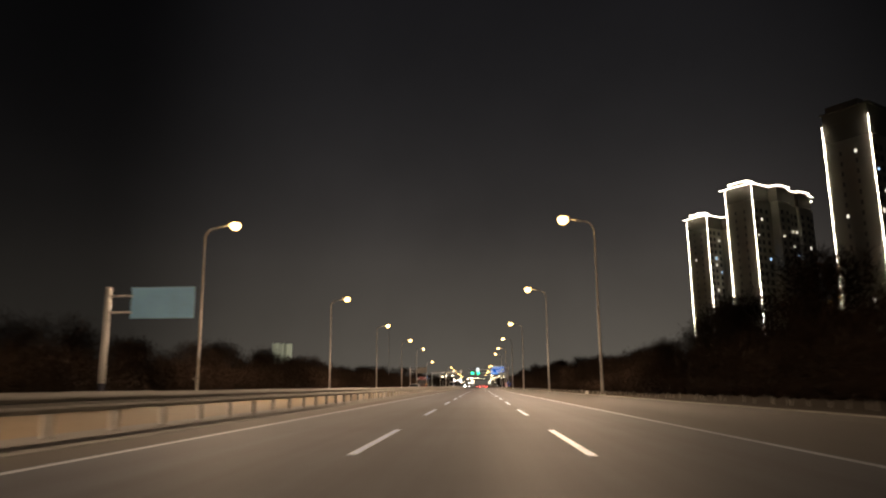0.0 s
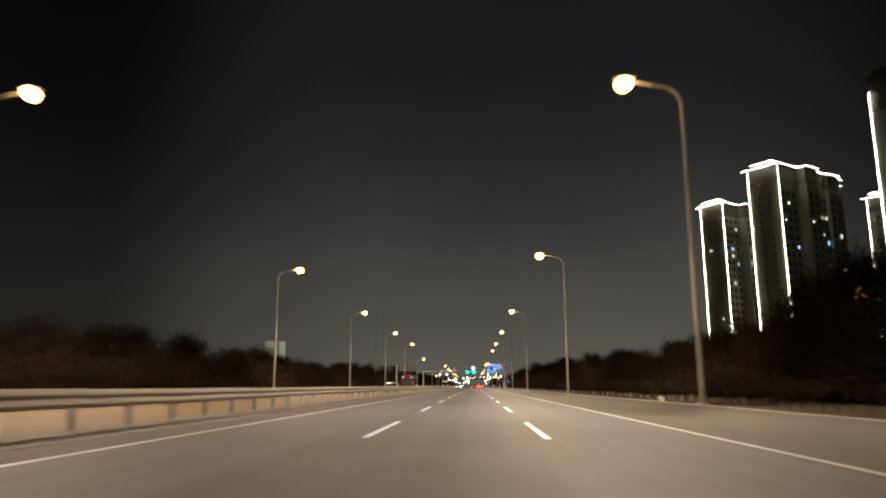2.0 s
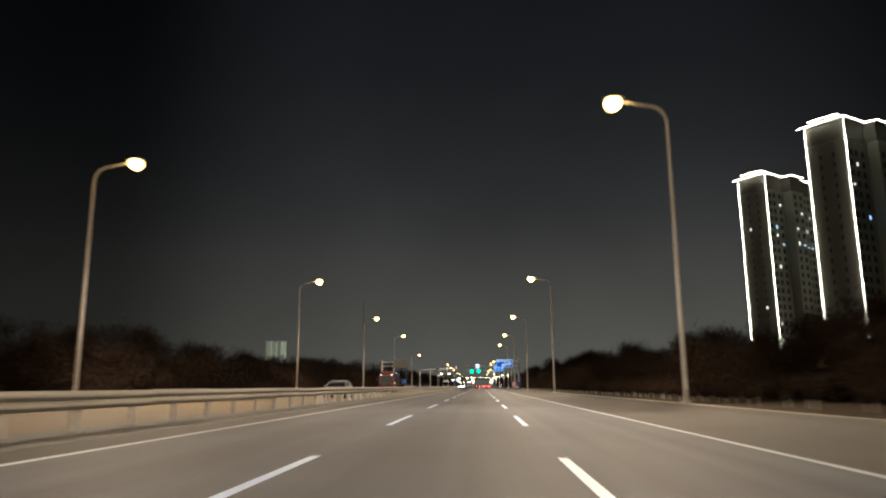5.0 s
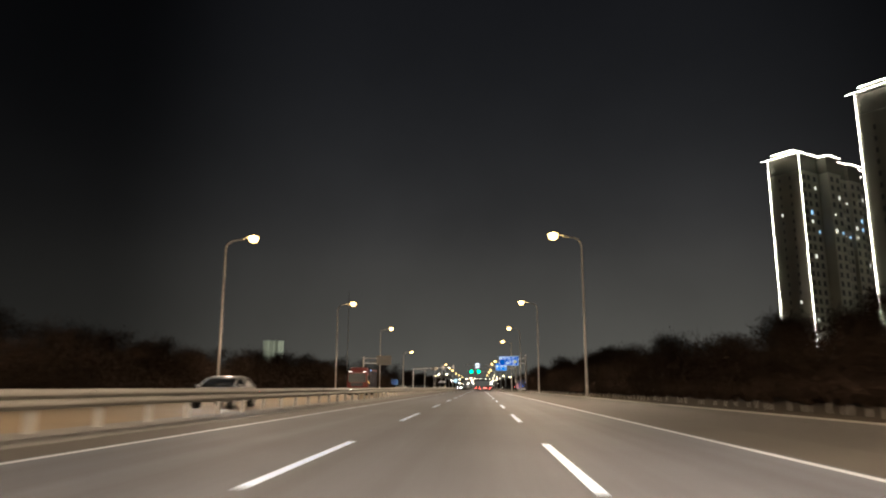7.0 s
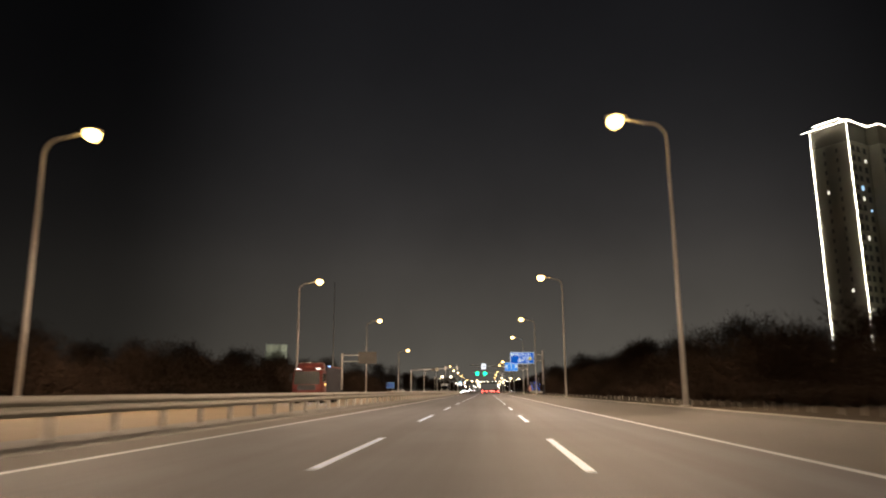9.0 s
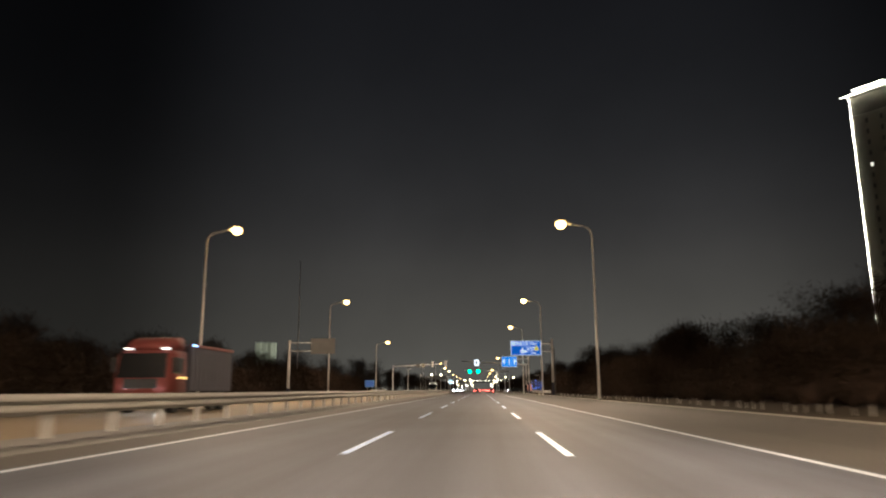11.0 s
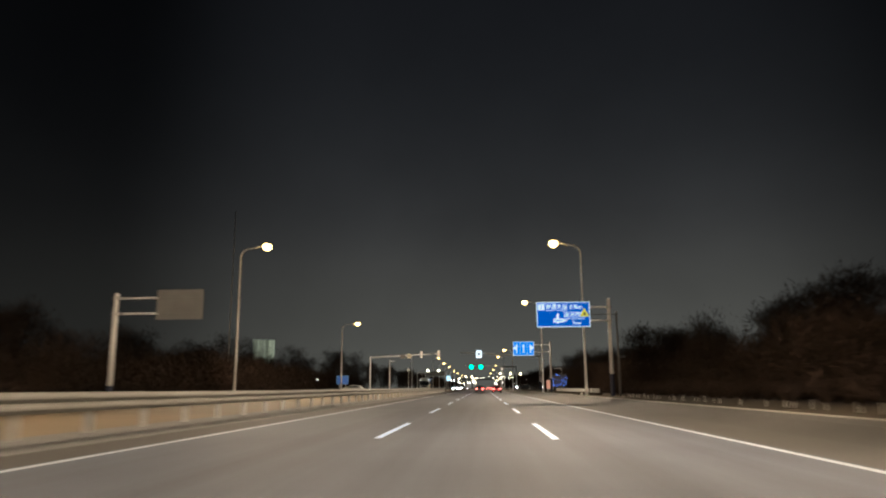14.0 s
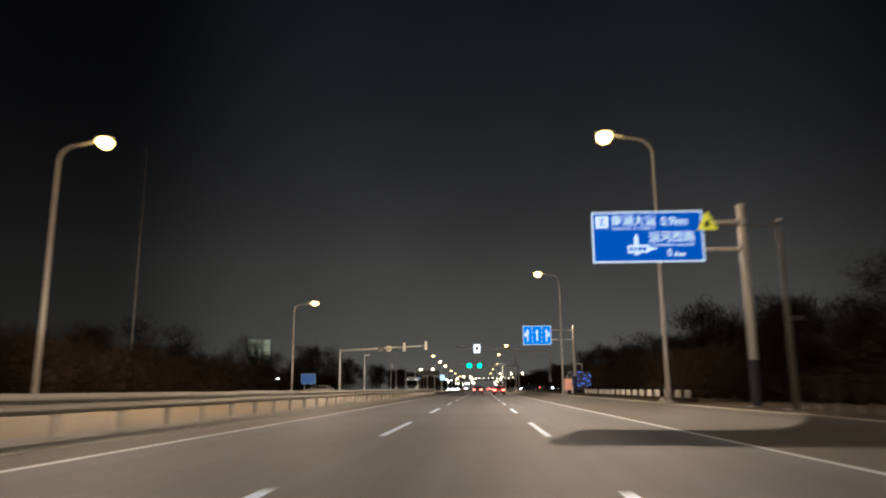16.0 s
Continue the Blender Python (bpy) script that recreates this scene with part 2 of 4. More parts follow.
def kerb_block(bm, y0, y1, bevel=0.0):
    """One kerb stone with a battered face towards the road."""
    outline = [(8.64, -0.3), (8.64, 0.15), (8.79, 0.245), (8.84, 0.27), (9.05, 0.27), (9.05, -0.3)]
    ends = [[bm.verts.new((x, y, z)) for x, z in outline] for y in (y0, y1)]
    made = [bm.faces.new(ends[0]), bm.faces.new(ends[1][::-1])]
    for a in range(len(outline)):
        b = (a + 1) % len(outline)
        made.append(bm.faces.new((ends[0][b], ends[0][a], ends[1][a], ends[1][b])))
    if bevel:
        bmesh.ops.bevel(bm, geom=list({e for f in made for e in f.edges}), offset=bevel, segments=1, affect="EDGES")
    return bm


kerb = thing("kerb", "weathered concrete kerb stones along the verge, darkened like a shaded face", "kerb")
tagged(kerb, kind="structure")
stone = None
for i in range(440):
    y = -20 + i * 1.0
    if stone is None:
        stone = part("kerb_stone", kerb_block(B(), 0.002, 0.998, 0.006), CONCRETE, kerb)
        stone.location.y = y
    elif i < 300:
        share("kerb_stone", stone, kerb, random.uniform(-0.004, 0.004), y, random.uniform(-0.005, 0.003))
bm = B()
for i in range(300, 440):
    kerb_block(bm, -20 + i + 0.002, -20 + i + 0.998)
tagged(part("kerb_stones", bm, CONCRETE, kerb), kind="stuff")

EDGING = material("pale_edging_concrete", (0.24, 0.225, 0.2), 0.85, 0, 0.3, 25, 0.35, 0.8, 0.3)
bm = strip(B(), [(8.86, 0.2), (8.86, 0.292), (9.12, 0.296), (9.14, 0.2)], Y0, 420, 120)
tagged(part("kerb_edging", bm, EDGING), "pale worn concrete edging along the top of the kerb", "kerb", kind="structure")

# edge lines and dashes
R_EDGE, L_EDGE, D_R, D_L = 5.265, -5.821, 1.707, -2.007
for name, x in (("edge_line_right", R_EDGE), ("edge_line_left", L_EDGE)):
    bm = strip(B(), [(x - 0.08, road_z(x - 0.08) + 0.005), (x + 0.08, road_z(x + 0.08) + 0.005)], -60, 372, 60)
    tagged(part(name, bm, EDGE_PAINT), "solid worn white edge line painted on the asphalt", "road marking", kind="structure")
marking = None
for x in (D_R, D_L):
    for n in range(-3, 24):
        y = 2.646 + 15.081 * n
        if marking is None:
            marking = part("lane_dash", box(B(), -0.075, 0.075, -6.42, 0, 0.0, 0.005), PAINT, road)
            marking.location = (x, y, road_z(x))
        else:
            share("lane_dash", marking, road, x, y, road_z(x))

# median strip and guard rail
bm = strip(B(), [(-7.1, road_z(-7.1) - 0.02), (-7.13, road_z(-7.13) + 0.012), (-7.9, 0.115), (-8.9, 0.14), (-9.0, 0.12), (-9.02, 0.0)], Y0, 345, 60)
tagged(part("median_strip", bm, MEDIAN), "low pale concrete median strip between the carriageways", "median", kind="structure")

RAIL_X, RAIL_Z = -8.4, 0.595
guardrail = thing("guardrail", "galvanised double-wave guard rail on grey posts", "guardrail")
wave = [(0.02, 0.0), (0.05, 0.03), (0.1, 0.078), (0.105, 0.1), (0.1, 0.135), (0.03, 0.18), (0.0, 0.205), (0.03, 0.23), (0.1, 0.278), (0.105, 0.3), (0.1, 0.335), (0.05, 0.38), (0.02, 0.41)]
beam = post = None
for i in range(94):
    y = -30 + 4.0 * i
    if beam is None:
        bm = strip(B(), wave + [(x - 0.006, z) for x, z in wave[::-1]], 0, 4.02, 1)
        beam = part("beam", bm, RAIL_ZINC, guardrail)
        beam.location = (RAIL_X + 0.1, y, RAIL_Z)
    else:
        share("beam", beam, guardrail, RAIL_X + 0.1 + random.uniform(-0.015, 0.015), y, RAIL_Z + random.uniform(-0.012, 0.012))
for i in range(150):
    y = -29.6 + 2.55 * i
    if post is None:
        bm = tube(B(), [(0, 0, 0), (0, 0, 0.8), (0, 0, 0.83)], [0.085, 0.085, 0.06], 10)
        box(bm, 0.0, 0.11, -0.09, 0.09, 0.55, 0.83)
        post = part("post", bm, POST_GREY, guardrail)
        post.location = (RAIL_X, y, 0.14)
    else:
        share("post", post, guardrail, RAIL_X, y, 0.14)


# ---- street lamps ----
def street_lamp(side):
    """A tall tapered pole with a curved arm towards the road, on side -1 (arm to +x) or 1 (arm to -x)."""
    ob = thing("street_lamp", "tall tapered grey street lamp with a curved arm, lit warm yellow", "street lamp", "street lamps along the road")
    s = -side
    pts, rad = [(0, 0, 0), (0, 0, 4), (0, 0, 8), (0, 0, 13.0)], [0.125, 0.112, 0.095, 0.075]
    for a in range(10, 91, 10):
        r = radians(a)
        pts.append((s * 0.9 * (1 - math.cos(r)), 0, 13.0 + 0.9 * math.sin(r)))
        rad.append(0.07 - 0.015 * a / 90)
    reach = 2.5
    pts += [(s * (reach - 0.5), 0, 14.12)]
    rad += [0.045]
    part("pole", tube(B(), pts, rad, 12), POLE, ob, smooth=True)
    bm = box(B(), -0.22, 0.22, -0.22, 0.22, -0.05, 0.05, 0.02)
    for x in (-0.16, 0.16):
        for y in (-0.16, 0.16):
            tube(bm, [(x, y, 0.05), (x, y, 0.11)], [0.025, 0.02], 6)
    part("base_plate", bm, GALV, ob)
    part("service_door", box(B(), -0.07, 0.07, -0.135, -0.1, 0.6, 1.0, 0.01), POLE, ob)
    bm = B()
    bmesh.ops.create_uvsphere(bm, u_segments=16, v_segments=10, radius=1.0)
    for v in bm.verts:
        v.co = Vector((s * (reach - 0.05) + v.co.x * 0.62, v.co.y * 0.2, 14.3 + v.co.z * (0.12 if v.co.z > 0 else 0.05)))
    part("housing", bm, HOUSING, ob, smooth=True)
    bm = B()
    bmesh.ops.create_uvsphere(bm, u_segments=16, v_segments=10, radius=1.0)
    for v in bm.verts:
        v.co = Vector((s * reach + v.co.x * 0.45, v.co.y * 0.42, 14.1 + v.co.z * (0.25 if v.co.z > 0 else 0.43)))
    part("lens", bm, LENS, ob, "glowing warm yellow glass bowl", smooth=True)
    return ob


for side, x, rows, ground_z in ((1, 9.55, LAMP_R, 0.27), (-1, -22.45, LAMP_L, 0.2)):
    first = None
    for y in rows:
        if first is None:
            first = street_lamp(side)
            first.location = (x, y, ground_z)
        else:
            low = 0.79 if side < 0 and y == 306 else 1.0      # one shorter lamp near the junction
            low = 0.88 if y == 420 else low
            low = low * random.uniform(0.8, 1.02) if y > 560 else low
            copy_thing(first, pose(x, y, ground_z) @ Matrix.Diagonal((1, 1, low, 1)))
        if y < 640:
            # the reflector throws its light up and down the road
            eye = Vector((x - side * 2.5, y, ground_z + (10.55 if side < 0 and y == 306 else 11.95 if y == 420 else 13.62)))
            for ahead in (-1, 1):
                data = bpy.data.lights.new("lamp_light", "SPOT")
                data.energy, data.color, data.spot_size, data.spot_blend, data.shadow_soft_size = LAMP_POWER * (1.06 if side > 0 else 0.84), LAMP_COLOUR, radians(118), 0.9, 0.25
                lit = new("lamp_light", data)
                lit.matrix_world = look(eye, eye + Vector((-side * (6.5 if side > 0 else 5.0), ahead * 13.5, -14.0)))
part("flag_plate", box(B(), -22.83, -22.56, 56.12, 56.16, 1.72, 1.9, 0.01), GALV, tagged(new("pole_flag"), "small grey plate clamped to a lamp pole", "plate"))
part("clamp", tube(B(), [(-22.45, 56.2, 1.76), (-22.45, 56.2, 1.88)], [0.135, 0.135], 12), GALV, bpy.data.objects["pole_flag"])


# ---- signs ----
# emission stands in for headlights thrown back by the sign sheeting
BLUE = glowing("blue_sign_headlight_glow", (0.001, 0.085, 0.48), 0.55)
LANE_BLUE = glowing("lane_sign_headlight_glow", (0.001, 0.18, 0.66), 0.75)
WHITE_HEADLIT = glowing("white_mark_headlight_glow", (0.62, 0.78, 0.92), 0.75)
YELLOW_HEADLIT = glowing("yellow_face_headlight_glow", (0.62, 0.57, 0.03), 0.5)
for headlit_face in (BLUE, LANE_BLUE):
    headlit_face.node_tree.nodes["Principled BSDF"].inputs["Specular IOR Level"].default_value = 0.05
BLACK = material("black_plastic", (0.012, 0.012, 0.013), 0.5, 0, 0.1, 20, 0.1, 2, 0.1)


# paler than MAST_GREY to stand in for headlights shining on the masts
MAST_WHITE = material("pale_headlit_mast_paint", (0.7, 0.7, 0.69), 0.5, 0, 0.06, 10, 0.12, 0.6, 0.1)
MAST_GREY = material("grey_mast_paint", (0.6, 0.58, 0.55), 0.55, 0, 0.08, 10, 0.2, 0.6, 0.1)
MAST_DARK = material("weathered_dark_mast", (0.085, 0.08, 0.075), 0.7, 0, 0.1, 10, 0.25, 0.6, 0.1)


def mast(ob, x, y, z0, z1, r0, r1, wrapped=0.0, paint=None):
    part("post", tube(B(), [(x, y, z0 + wrapped), (x, y, (z0 + z1) / 2), (x, y, z1)], [r0, (r0 + r1) / 2, r1], 12), paint or MAST_GREY, ob, smooth=True)
    if wrapped:
        part("post_wrap", tube(B(), [(x, y, z0), (x, y, z0 + wrapped)], [r0 + 0.015, r0 + 0.01], 12), WRAP, ob, "dark blue wrap round the foot of the post")
    part("base_plate", box(B(), x - 0.3, x + 0.3, y - 0.3, y + 0.3, z0 - 0.02, z0 + 0.05, 0.015), MAST_DARK, ob)
    part("post_cap", tube(B(), [(x, y, z1), (x, y, z1 + 0.05), (x, y, z1 + 0.09)], [r1 + 0.02, r1 + 0.02, 0.02], 12), POLE, ob)


def arm(ob, a, b, r=0.06, name="arm"):
    part(name, tube(B(), [a, b], [r, r * 0.9], 8), POLE, ob, smooth=True)
    s = 1 if b[0] > a[0] else -1
    part("collar", tube(B(), [(a[0] - s * 0.18, a[1], a[2]), (a[0] + s * 0.2, a[1], a[2])], [r * 1.9, r * 1.9], 8), GALV, ob)


def arrow(bm, x, z, y, h, turn=0):
    """A straight-ahead arrow with, for turn -1 or 1, a branch to one side."""
    w = h * 0.052
    flat_shape(bm, [(x - w, z), (x + w, z), (x + w, z + h * 0.7), (x + 2.6 * w, z + h * 0.7), (x, z + h), (x - 2.6 * w, z + h * 0.7), (x - w, z + h * 0.7)], y)
    if turn:
        s = turn
        q = [(x, z + h * 0.32), (x + s * 3 * w, z + h * 0.45), (x + s * 3 * w, z + h * 0.32), (x + s * 6 * w, z + h * 0.56), (x + s * 3 * w, z + h * 0.8), (x + s * 3 * w, z + h * 0.64), (x, z + h * 0.5)]
        flat_shape(bm, q if s > 0 else q[::-1], y - 0.002)


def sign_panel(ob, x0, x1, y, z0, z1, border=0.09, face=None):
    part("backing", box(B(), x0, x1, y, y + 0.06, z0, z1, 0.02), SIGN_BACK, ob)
    part("face", box(B(), x0 + border, x1 - border, y - 0.008, y - 0.001, z0 + border, z1 - border), face or BLUE, ob, "blue face glowing in place of headlight reflection")
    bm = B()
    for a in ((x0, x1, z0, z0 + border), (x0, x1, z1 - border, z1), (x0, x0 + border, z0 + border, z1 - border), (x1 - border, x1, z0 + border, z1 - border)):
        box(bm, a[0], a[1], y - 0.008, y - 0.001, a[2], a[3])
    part("border", bm, WHITE_HEADLIT, ob, "pale border glowing in place of headlight reflection")


def bars(ob, name, spans, y):
    bm = B()
    for x0, x1, z0, z1 in spans:
        box(bm, x0, x1, y - 0.014, y - 0.009, z0, z1)
    return part(name, bm, WHITE_HEADLIT, ob)


def written(ob, name, words, x0, x1, z, high, y):
    """Flat letters of the built-in font, fitted between x0 and x1 on the foot line z."""
    curve = bpy.data.curves.new(name, "FONT")
    curve.body, curve.extrude, curve.offset = words, 0.004, 0.012
    source = new(name, curve)
    me = bpy.data.meshes.new_from_object(source.evaluated_get(bpy.context.evaluated_depsgraph_get()))
    bpy.data.objects.remove(source)
    co = np.empty(len(me.vertices) * 3)
    me.vertices.foreach_get("co", co)
    co = co.reshape(-1, 3)
    low, top = co.min(0), co.max(0)
    placed = np.column_stack([x0 + (co[:, 0] - low[0]) / (top[0] - low[0]) * (x1 - x0), y - 0.004 - co[:, 2] * 0.5, z + (co[:, 1] - low[1]) / (top[1] - low[1]) * high])
    me.vertices.foreach_set("co", placed.ravel())
    me.materials.clear()
    me.materials.append(WHITE_HEADLIT)
    letters = new(name, me)
    letters.parent = ob
    return letters


def direction_sign():
    ob = thing("direction_sign", "large blue direction sign with white lettering on a cantilever post, headlight reflection as glow", "road sign")
    y, x0, x1, z0, z1 = 247.6, 4.48, 8.6, 5.61, 7.56
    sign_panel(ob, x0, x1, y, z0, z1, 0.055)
    part("corner_badge", box(B(), x0 + 0.15, x0 + 0.62, y - 0.014, y - 0.009, z1 - 0.62, z1 - 0.16), WHITE_HEADLIT, ob)
    bm = box(B(), x0 + 0.24, x0 + 0.53, y - 0.019, y - 0.0145, z1 - 0.3, z1 - 0.26)
    box(bm, x0 + 0.36, x0 + 0.41, y - 0.019, y - 0.0145, z1 - 0.46, z1 - 0.31)
    box(bm, x0 + 0.24, x0 + 0.53, y - 0.019, y - 0.0145, z1 - 0.52, z1 - 0.47)
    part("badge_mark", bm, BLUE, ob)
    written(ob, "place_name", "南湖大道", x0 + 0.74, x0 + 2.4, z1 - 0.55, 0.42, y - 0.009)
    written(ob, "place_name", "运河西路", x0 + 2.1, x0 + 3.8, z1 - 1.19, 0.42, y - 0.009)
    for word, xa, xb, z in (("NANHU", 0.76, 1.46, 0.7), ("STREET", 1.54, 2.38, 0.7), ("YUNHEXI", 2.14, 3.06, 1.35), ("ROAD", 3.16, 3.76, 1.35)):
        written(ob, "caption", word, x0 + xa, x0 + xb, z1 - z, 0.1, y - 0.009)
    written(ob, "distance", "0.9km", x0 + 2.58, x0 + 3.56, z1 - 0.56, 0.34, y - 0.009)
    written(ob, "distance", "0", x0 + 2.76, x0 + 2.92, z0 + 0.22, 0.28, y - 0.009)
    bars(ob, "small_distance", [(x0 + 2.96, x0 + 2.99, z0 + 0.22, z0 + 0.25), (x0 + 3.03, x0 + 3.13, z0 + 0.22, z0 + 0.38), (x0 + 3.17, x0 + 3.4, z0 + 0.22, z0 + 0.33)], y)
    bm = B()
    cx, cz = x0 + 1.63, z1 - 1.67
    flat_shape(bm, [(cx - 0.08, cz), (cx + 0.08, cz), (cx + 0.08, cz + 0.62), (cx + 0.1, cz + 0.62), (cx, cz + 0.82), (cx - 0.1, cz + 0.62), (cx - 0.08, cz + 0.62)], y - 0.009)
    flat_shape(bm, [(cx - 0.34, cz + 0.08), (cx + 0.42, cz + 0.08), (cx + 0.5, cz + 0.16), (cx + 0.8, cz + 0.22), (cx + 0.5, cz + 0.3), (cx + 0.42, cz + 0.38), (cx - 0.34, cz + 0.38)], y - 0.0135)
    part("route_arrow", bm, WHITE_HEADLIT, ob)
    bm = B()
    for k in range(4):
        box(bm, cx - 0.28 + k * 0.17, cx - 0.16 + k * 0.17, y - 0.023, y - 0.0185, cz + 0.16, cz + 0.3)
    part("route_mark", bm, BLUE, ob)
    mast(ob, 10.1, y + 0.2, 0.3, 7.75, 0.16, 0.13, 1.7)
    for z in (6.1, 7.15):
        arm(ob, (10.1, y + 0.2, z), (x0 + 0.2, y + 0.14, z), 0.06)
    return ob


def lane_sign():
    ob = thing("lane_sign", "blue lane sign with three white arrows on a cantilever post, headlight reflection as glow", "road sign")
    y, x0, x1, z0, z1 = 300.8, 4.86, 7.98, 5.75, 7.84
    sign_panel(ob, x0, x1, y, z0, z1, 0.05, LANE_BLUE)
    w = (x1 - x0) / 3
    for i, turn in enumerate((-1, 0, 1)):
        bm = B()
        arrow(bm, x0 + w * (i + 0.5), z0 + 0.38, y - 0.009, 1.36, turn)
        part("lane_arrow", bm, WHITE_HEADLIT, ob)
    for i in (1, 2):
        bars(ob, "lane_divider", [(x0 + w * i - 0.025, x0 + w * i + 0.025, z0 + 0.2 + k * 0.48, z0 + 0.5 + k * 0.48) for k in range(4)], y)
    mast(ob, 10.45, y + 0.2, 0.3, 7.8, 0.16, 0.13, 2.0)
    for z in (6.3, 7.35):
        arm(ob, (10.45, y + 0.2, z), (x0 + 0.2, y + 0.14, z), 0.055)
    return ob


def back_sign(y, x0, x1, z0, z1, post_x, post_top, z_foot, wrap, r, back, paint):
    """A sign for the oncoming side, seen from behind."""
    ob = thing("road_sign", ("pale bluish headlight-tinted" if back is SIGN_BACK else "dull brownish") + " aluminium back of a road sign on a cantilever post", "road sign", "signs for the oncoming traffic")
    part("panel", box(B(), x0, x1, y - 0.03, y, z0, z1, 0.012), back, ob)
    for f in (0.2, 0.72):
        z = z0 + f * (z1 - z0)
        part("back_rail", box(B(), x0 + 0.05, x1 - 0.05, y - 0.07, y - 0.033, z - 0.035, z + 0.035, 0.008), back, ob)
        arm(ob, (post_x, y - 0.14, z), (x0 + 0.12, y - 0.14, z), 0.065)
    mast(ob, post_x, y - 0.14, z_foot, post_top, r, r * 0.86, wrap, paint)
    return ob


direction_sign()
lane_sign()
back_sign(44.3, -22.33, -18.15, 5.48, 7.51, -23.78, 7.45, 0.22, 1.2, 0.2, SIGN_BACK, MAST_WHITE)
back_sign(235.3, -20.17, -17.16, 5.35, 7.23, -22.7, 6.95, 0.22, 1.1, 0.17, DULL_BACK, MAST_GREY)

ob = thing("information_board", "small blue information board on two posts", "road sign")
part("panel", box(B(), -30.8, -28.3, 343.0, 343.05, 1.93, 3.66, 0.015), SIGN_BACK, ob)
# emission on the face replaces light falling on the board
part("face", box(B(), -30.72, -28.38, 342.98, 342.996, 2.0, 3.59), glowing("dim_blue_face", (0.07, 0.15, 0.40), 0.3), ob, "dim blue face")
for x in (-30.2, -28.9):
    part("post", tube(B(), [(x, 343.1, 0.2), (x, 343.1, 3.5)], [0.05, 0.05], 8), POLE, ob)

# grey camera pole beside the direction sign
ob = thing("camera_pole", "dark grey steel camera pole with a yellow warning triangle", "camera pole")
mast(ob, 10.02, 244.4, 0.3, 6.35, 0.09, 0.07, 0.0, MAST_DARK)
part("camera_body", box(B(), 10.1, 10.5, 244.25, 244.5, 3.1, 3.25, 0.02), BLACK, ob, "small surveillance camera")
part("bracket", tube(B(), [(9.95, 244.4, 3.1), (10.2, 244.4, 3.15)], [0.03, 0.03], 6), MAST_DARK, ob)
part("arm", tube(B(), [(10.02, 244.4, 6.25), (7.75, 244.4, 6.25)], [0.03, 0.025], 8), MAST_DARK, ob)
TX, TZ = 7.72, 6.1
plate = part("warning_triangle", flat_shape(B(), [(TX - 0.34, TZ), (TX + 0.34, TZ), (TX + 0.03, TZ + 0.6), (TX - 0.03, TZ + 0.6)], 244.36, 0.012), YELLOW_HEADLIT, ob, "yellow triangular warning plate")
part("warning_mark", flat_shape(B(), [(TX - 0.1, TZ + 0.1), (TX + 0.1, TZ + 0.1), (TX + 0.06, TZ + 0.33), (TX - 0.05, TZ + 0.3)], 244.347, 0.004), BLACK, plate)

# slim posts round the parked truck
ob = thing("bracket_pole", "slim grey pole with a short arm behind the truck", "pole")
part("pole", tube(B(), [(14.9, 327.5, 0.3), (14.9, 327.5, 4.5)], [0.06, 0.05], 8), MAST_GREY, ob, smooth=True)
part("arm", tube(B(), [(14.95, 327.5, 4.45), (13.9, 327.5, 4.5)], [0.04, 0.035], 8), MAST_GREY, ob, smooth=True)
part("lamp_head", box(B(), 13.6, 13.95, 327.4, 327.6, 4.42, 4.54, 0.02), HOUSING, ob)

# slim dark mast far behind the verge
ob = thing("slim_mast", "slim grey steel mast behind the trees", "mast")
part("pole", tube(B(), [(-37.4, 296, 0.2), (-37.4, 296, 14), (-37.4, 296, 28)], [0.11, 0.09, 0.06], 10), MAST_GREY, ob, smooth=True)
part("base_plate", box(B(), -37.8, -37.0, 295.6, 296.4, 0.15, 0.26, 0.02), GALV, ob)


# ---- traffic signals ----
GREEN = glowing("green_signal", (0.02, 1.0, 0.42), 3.6)
LAMP_WHITE = glowing("white_flood", (1.0, 0.86, 0.6), 8.0)


def signal_head(ob, x, y, z, lit, facing=-1):
    """A three-lamp head; facing -1 shows its lamps to -y."""
    head = part("signal_head", box(B(), x - 0.22, x + 0.22, y - 0.12, y + 0.12, z - 0.65, z + 0.65, 0.03), BLACK if facing < 0 else POLE, ob)
    for i in range(3):
        zz = z + 0.42 - 0.42 * i
        bm = B()
        bmesh.ops.create_cone(bm, cap_ends=True, segments=16, radius1=0.17, radius2=0.15, depth=0.05, matrix=Matrix.Translation((x, y + facing * 0.14, zz)) @ Matrix.Rotation(radians(90), 4, "X"))
        part("signal_lens", bm, GREEN if lit and i == 2 else BLACK, head, "glowing green lens" if lit and i == 2 else "")
    part("visor", box(B(), x - 0.2, x + 0.2, y + facing * 0.3 - 0.16, y + facing * 0.3 + 0.16, z + 0.64, z + 0.66), BLACK, head)


def signal_mast(name, label, x, y, top, tip, tip_z, z_foot, wrap, r=0.2):
    ob = thing(name, label, "signal mast", "signal masts at the junction")
    mast(ob, x, y, z_foot, top, r, r * 0.8, wrap, MAST_WHITE)
    part("arm", tube(B(), [(x, y, top - 0.25), ((x + tip) / 2, y, (top + tip_z) / 2 - 0.1), (tip, y, tip_z)], [r * 0.9, r * 0.75, r * 0.5], 10), MAST_WHITE, ob, smooth=True)
    return ob


m1 = signal_mast("signal_mast", "grey signal mast with a long arm and a white camera box", 14.5, 373, 8.8, -5.4, 9.75, 0.3, 2.0, 0.26)
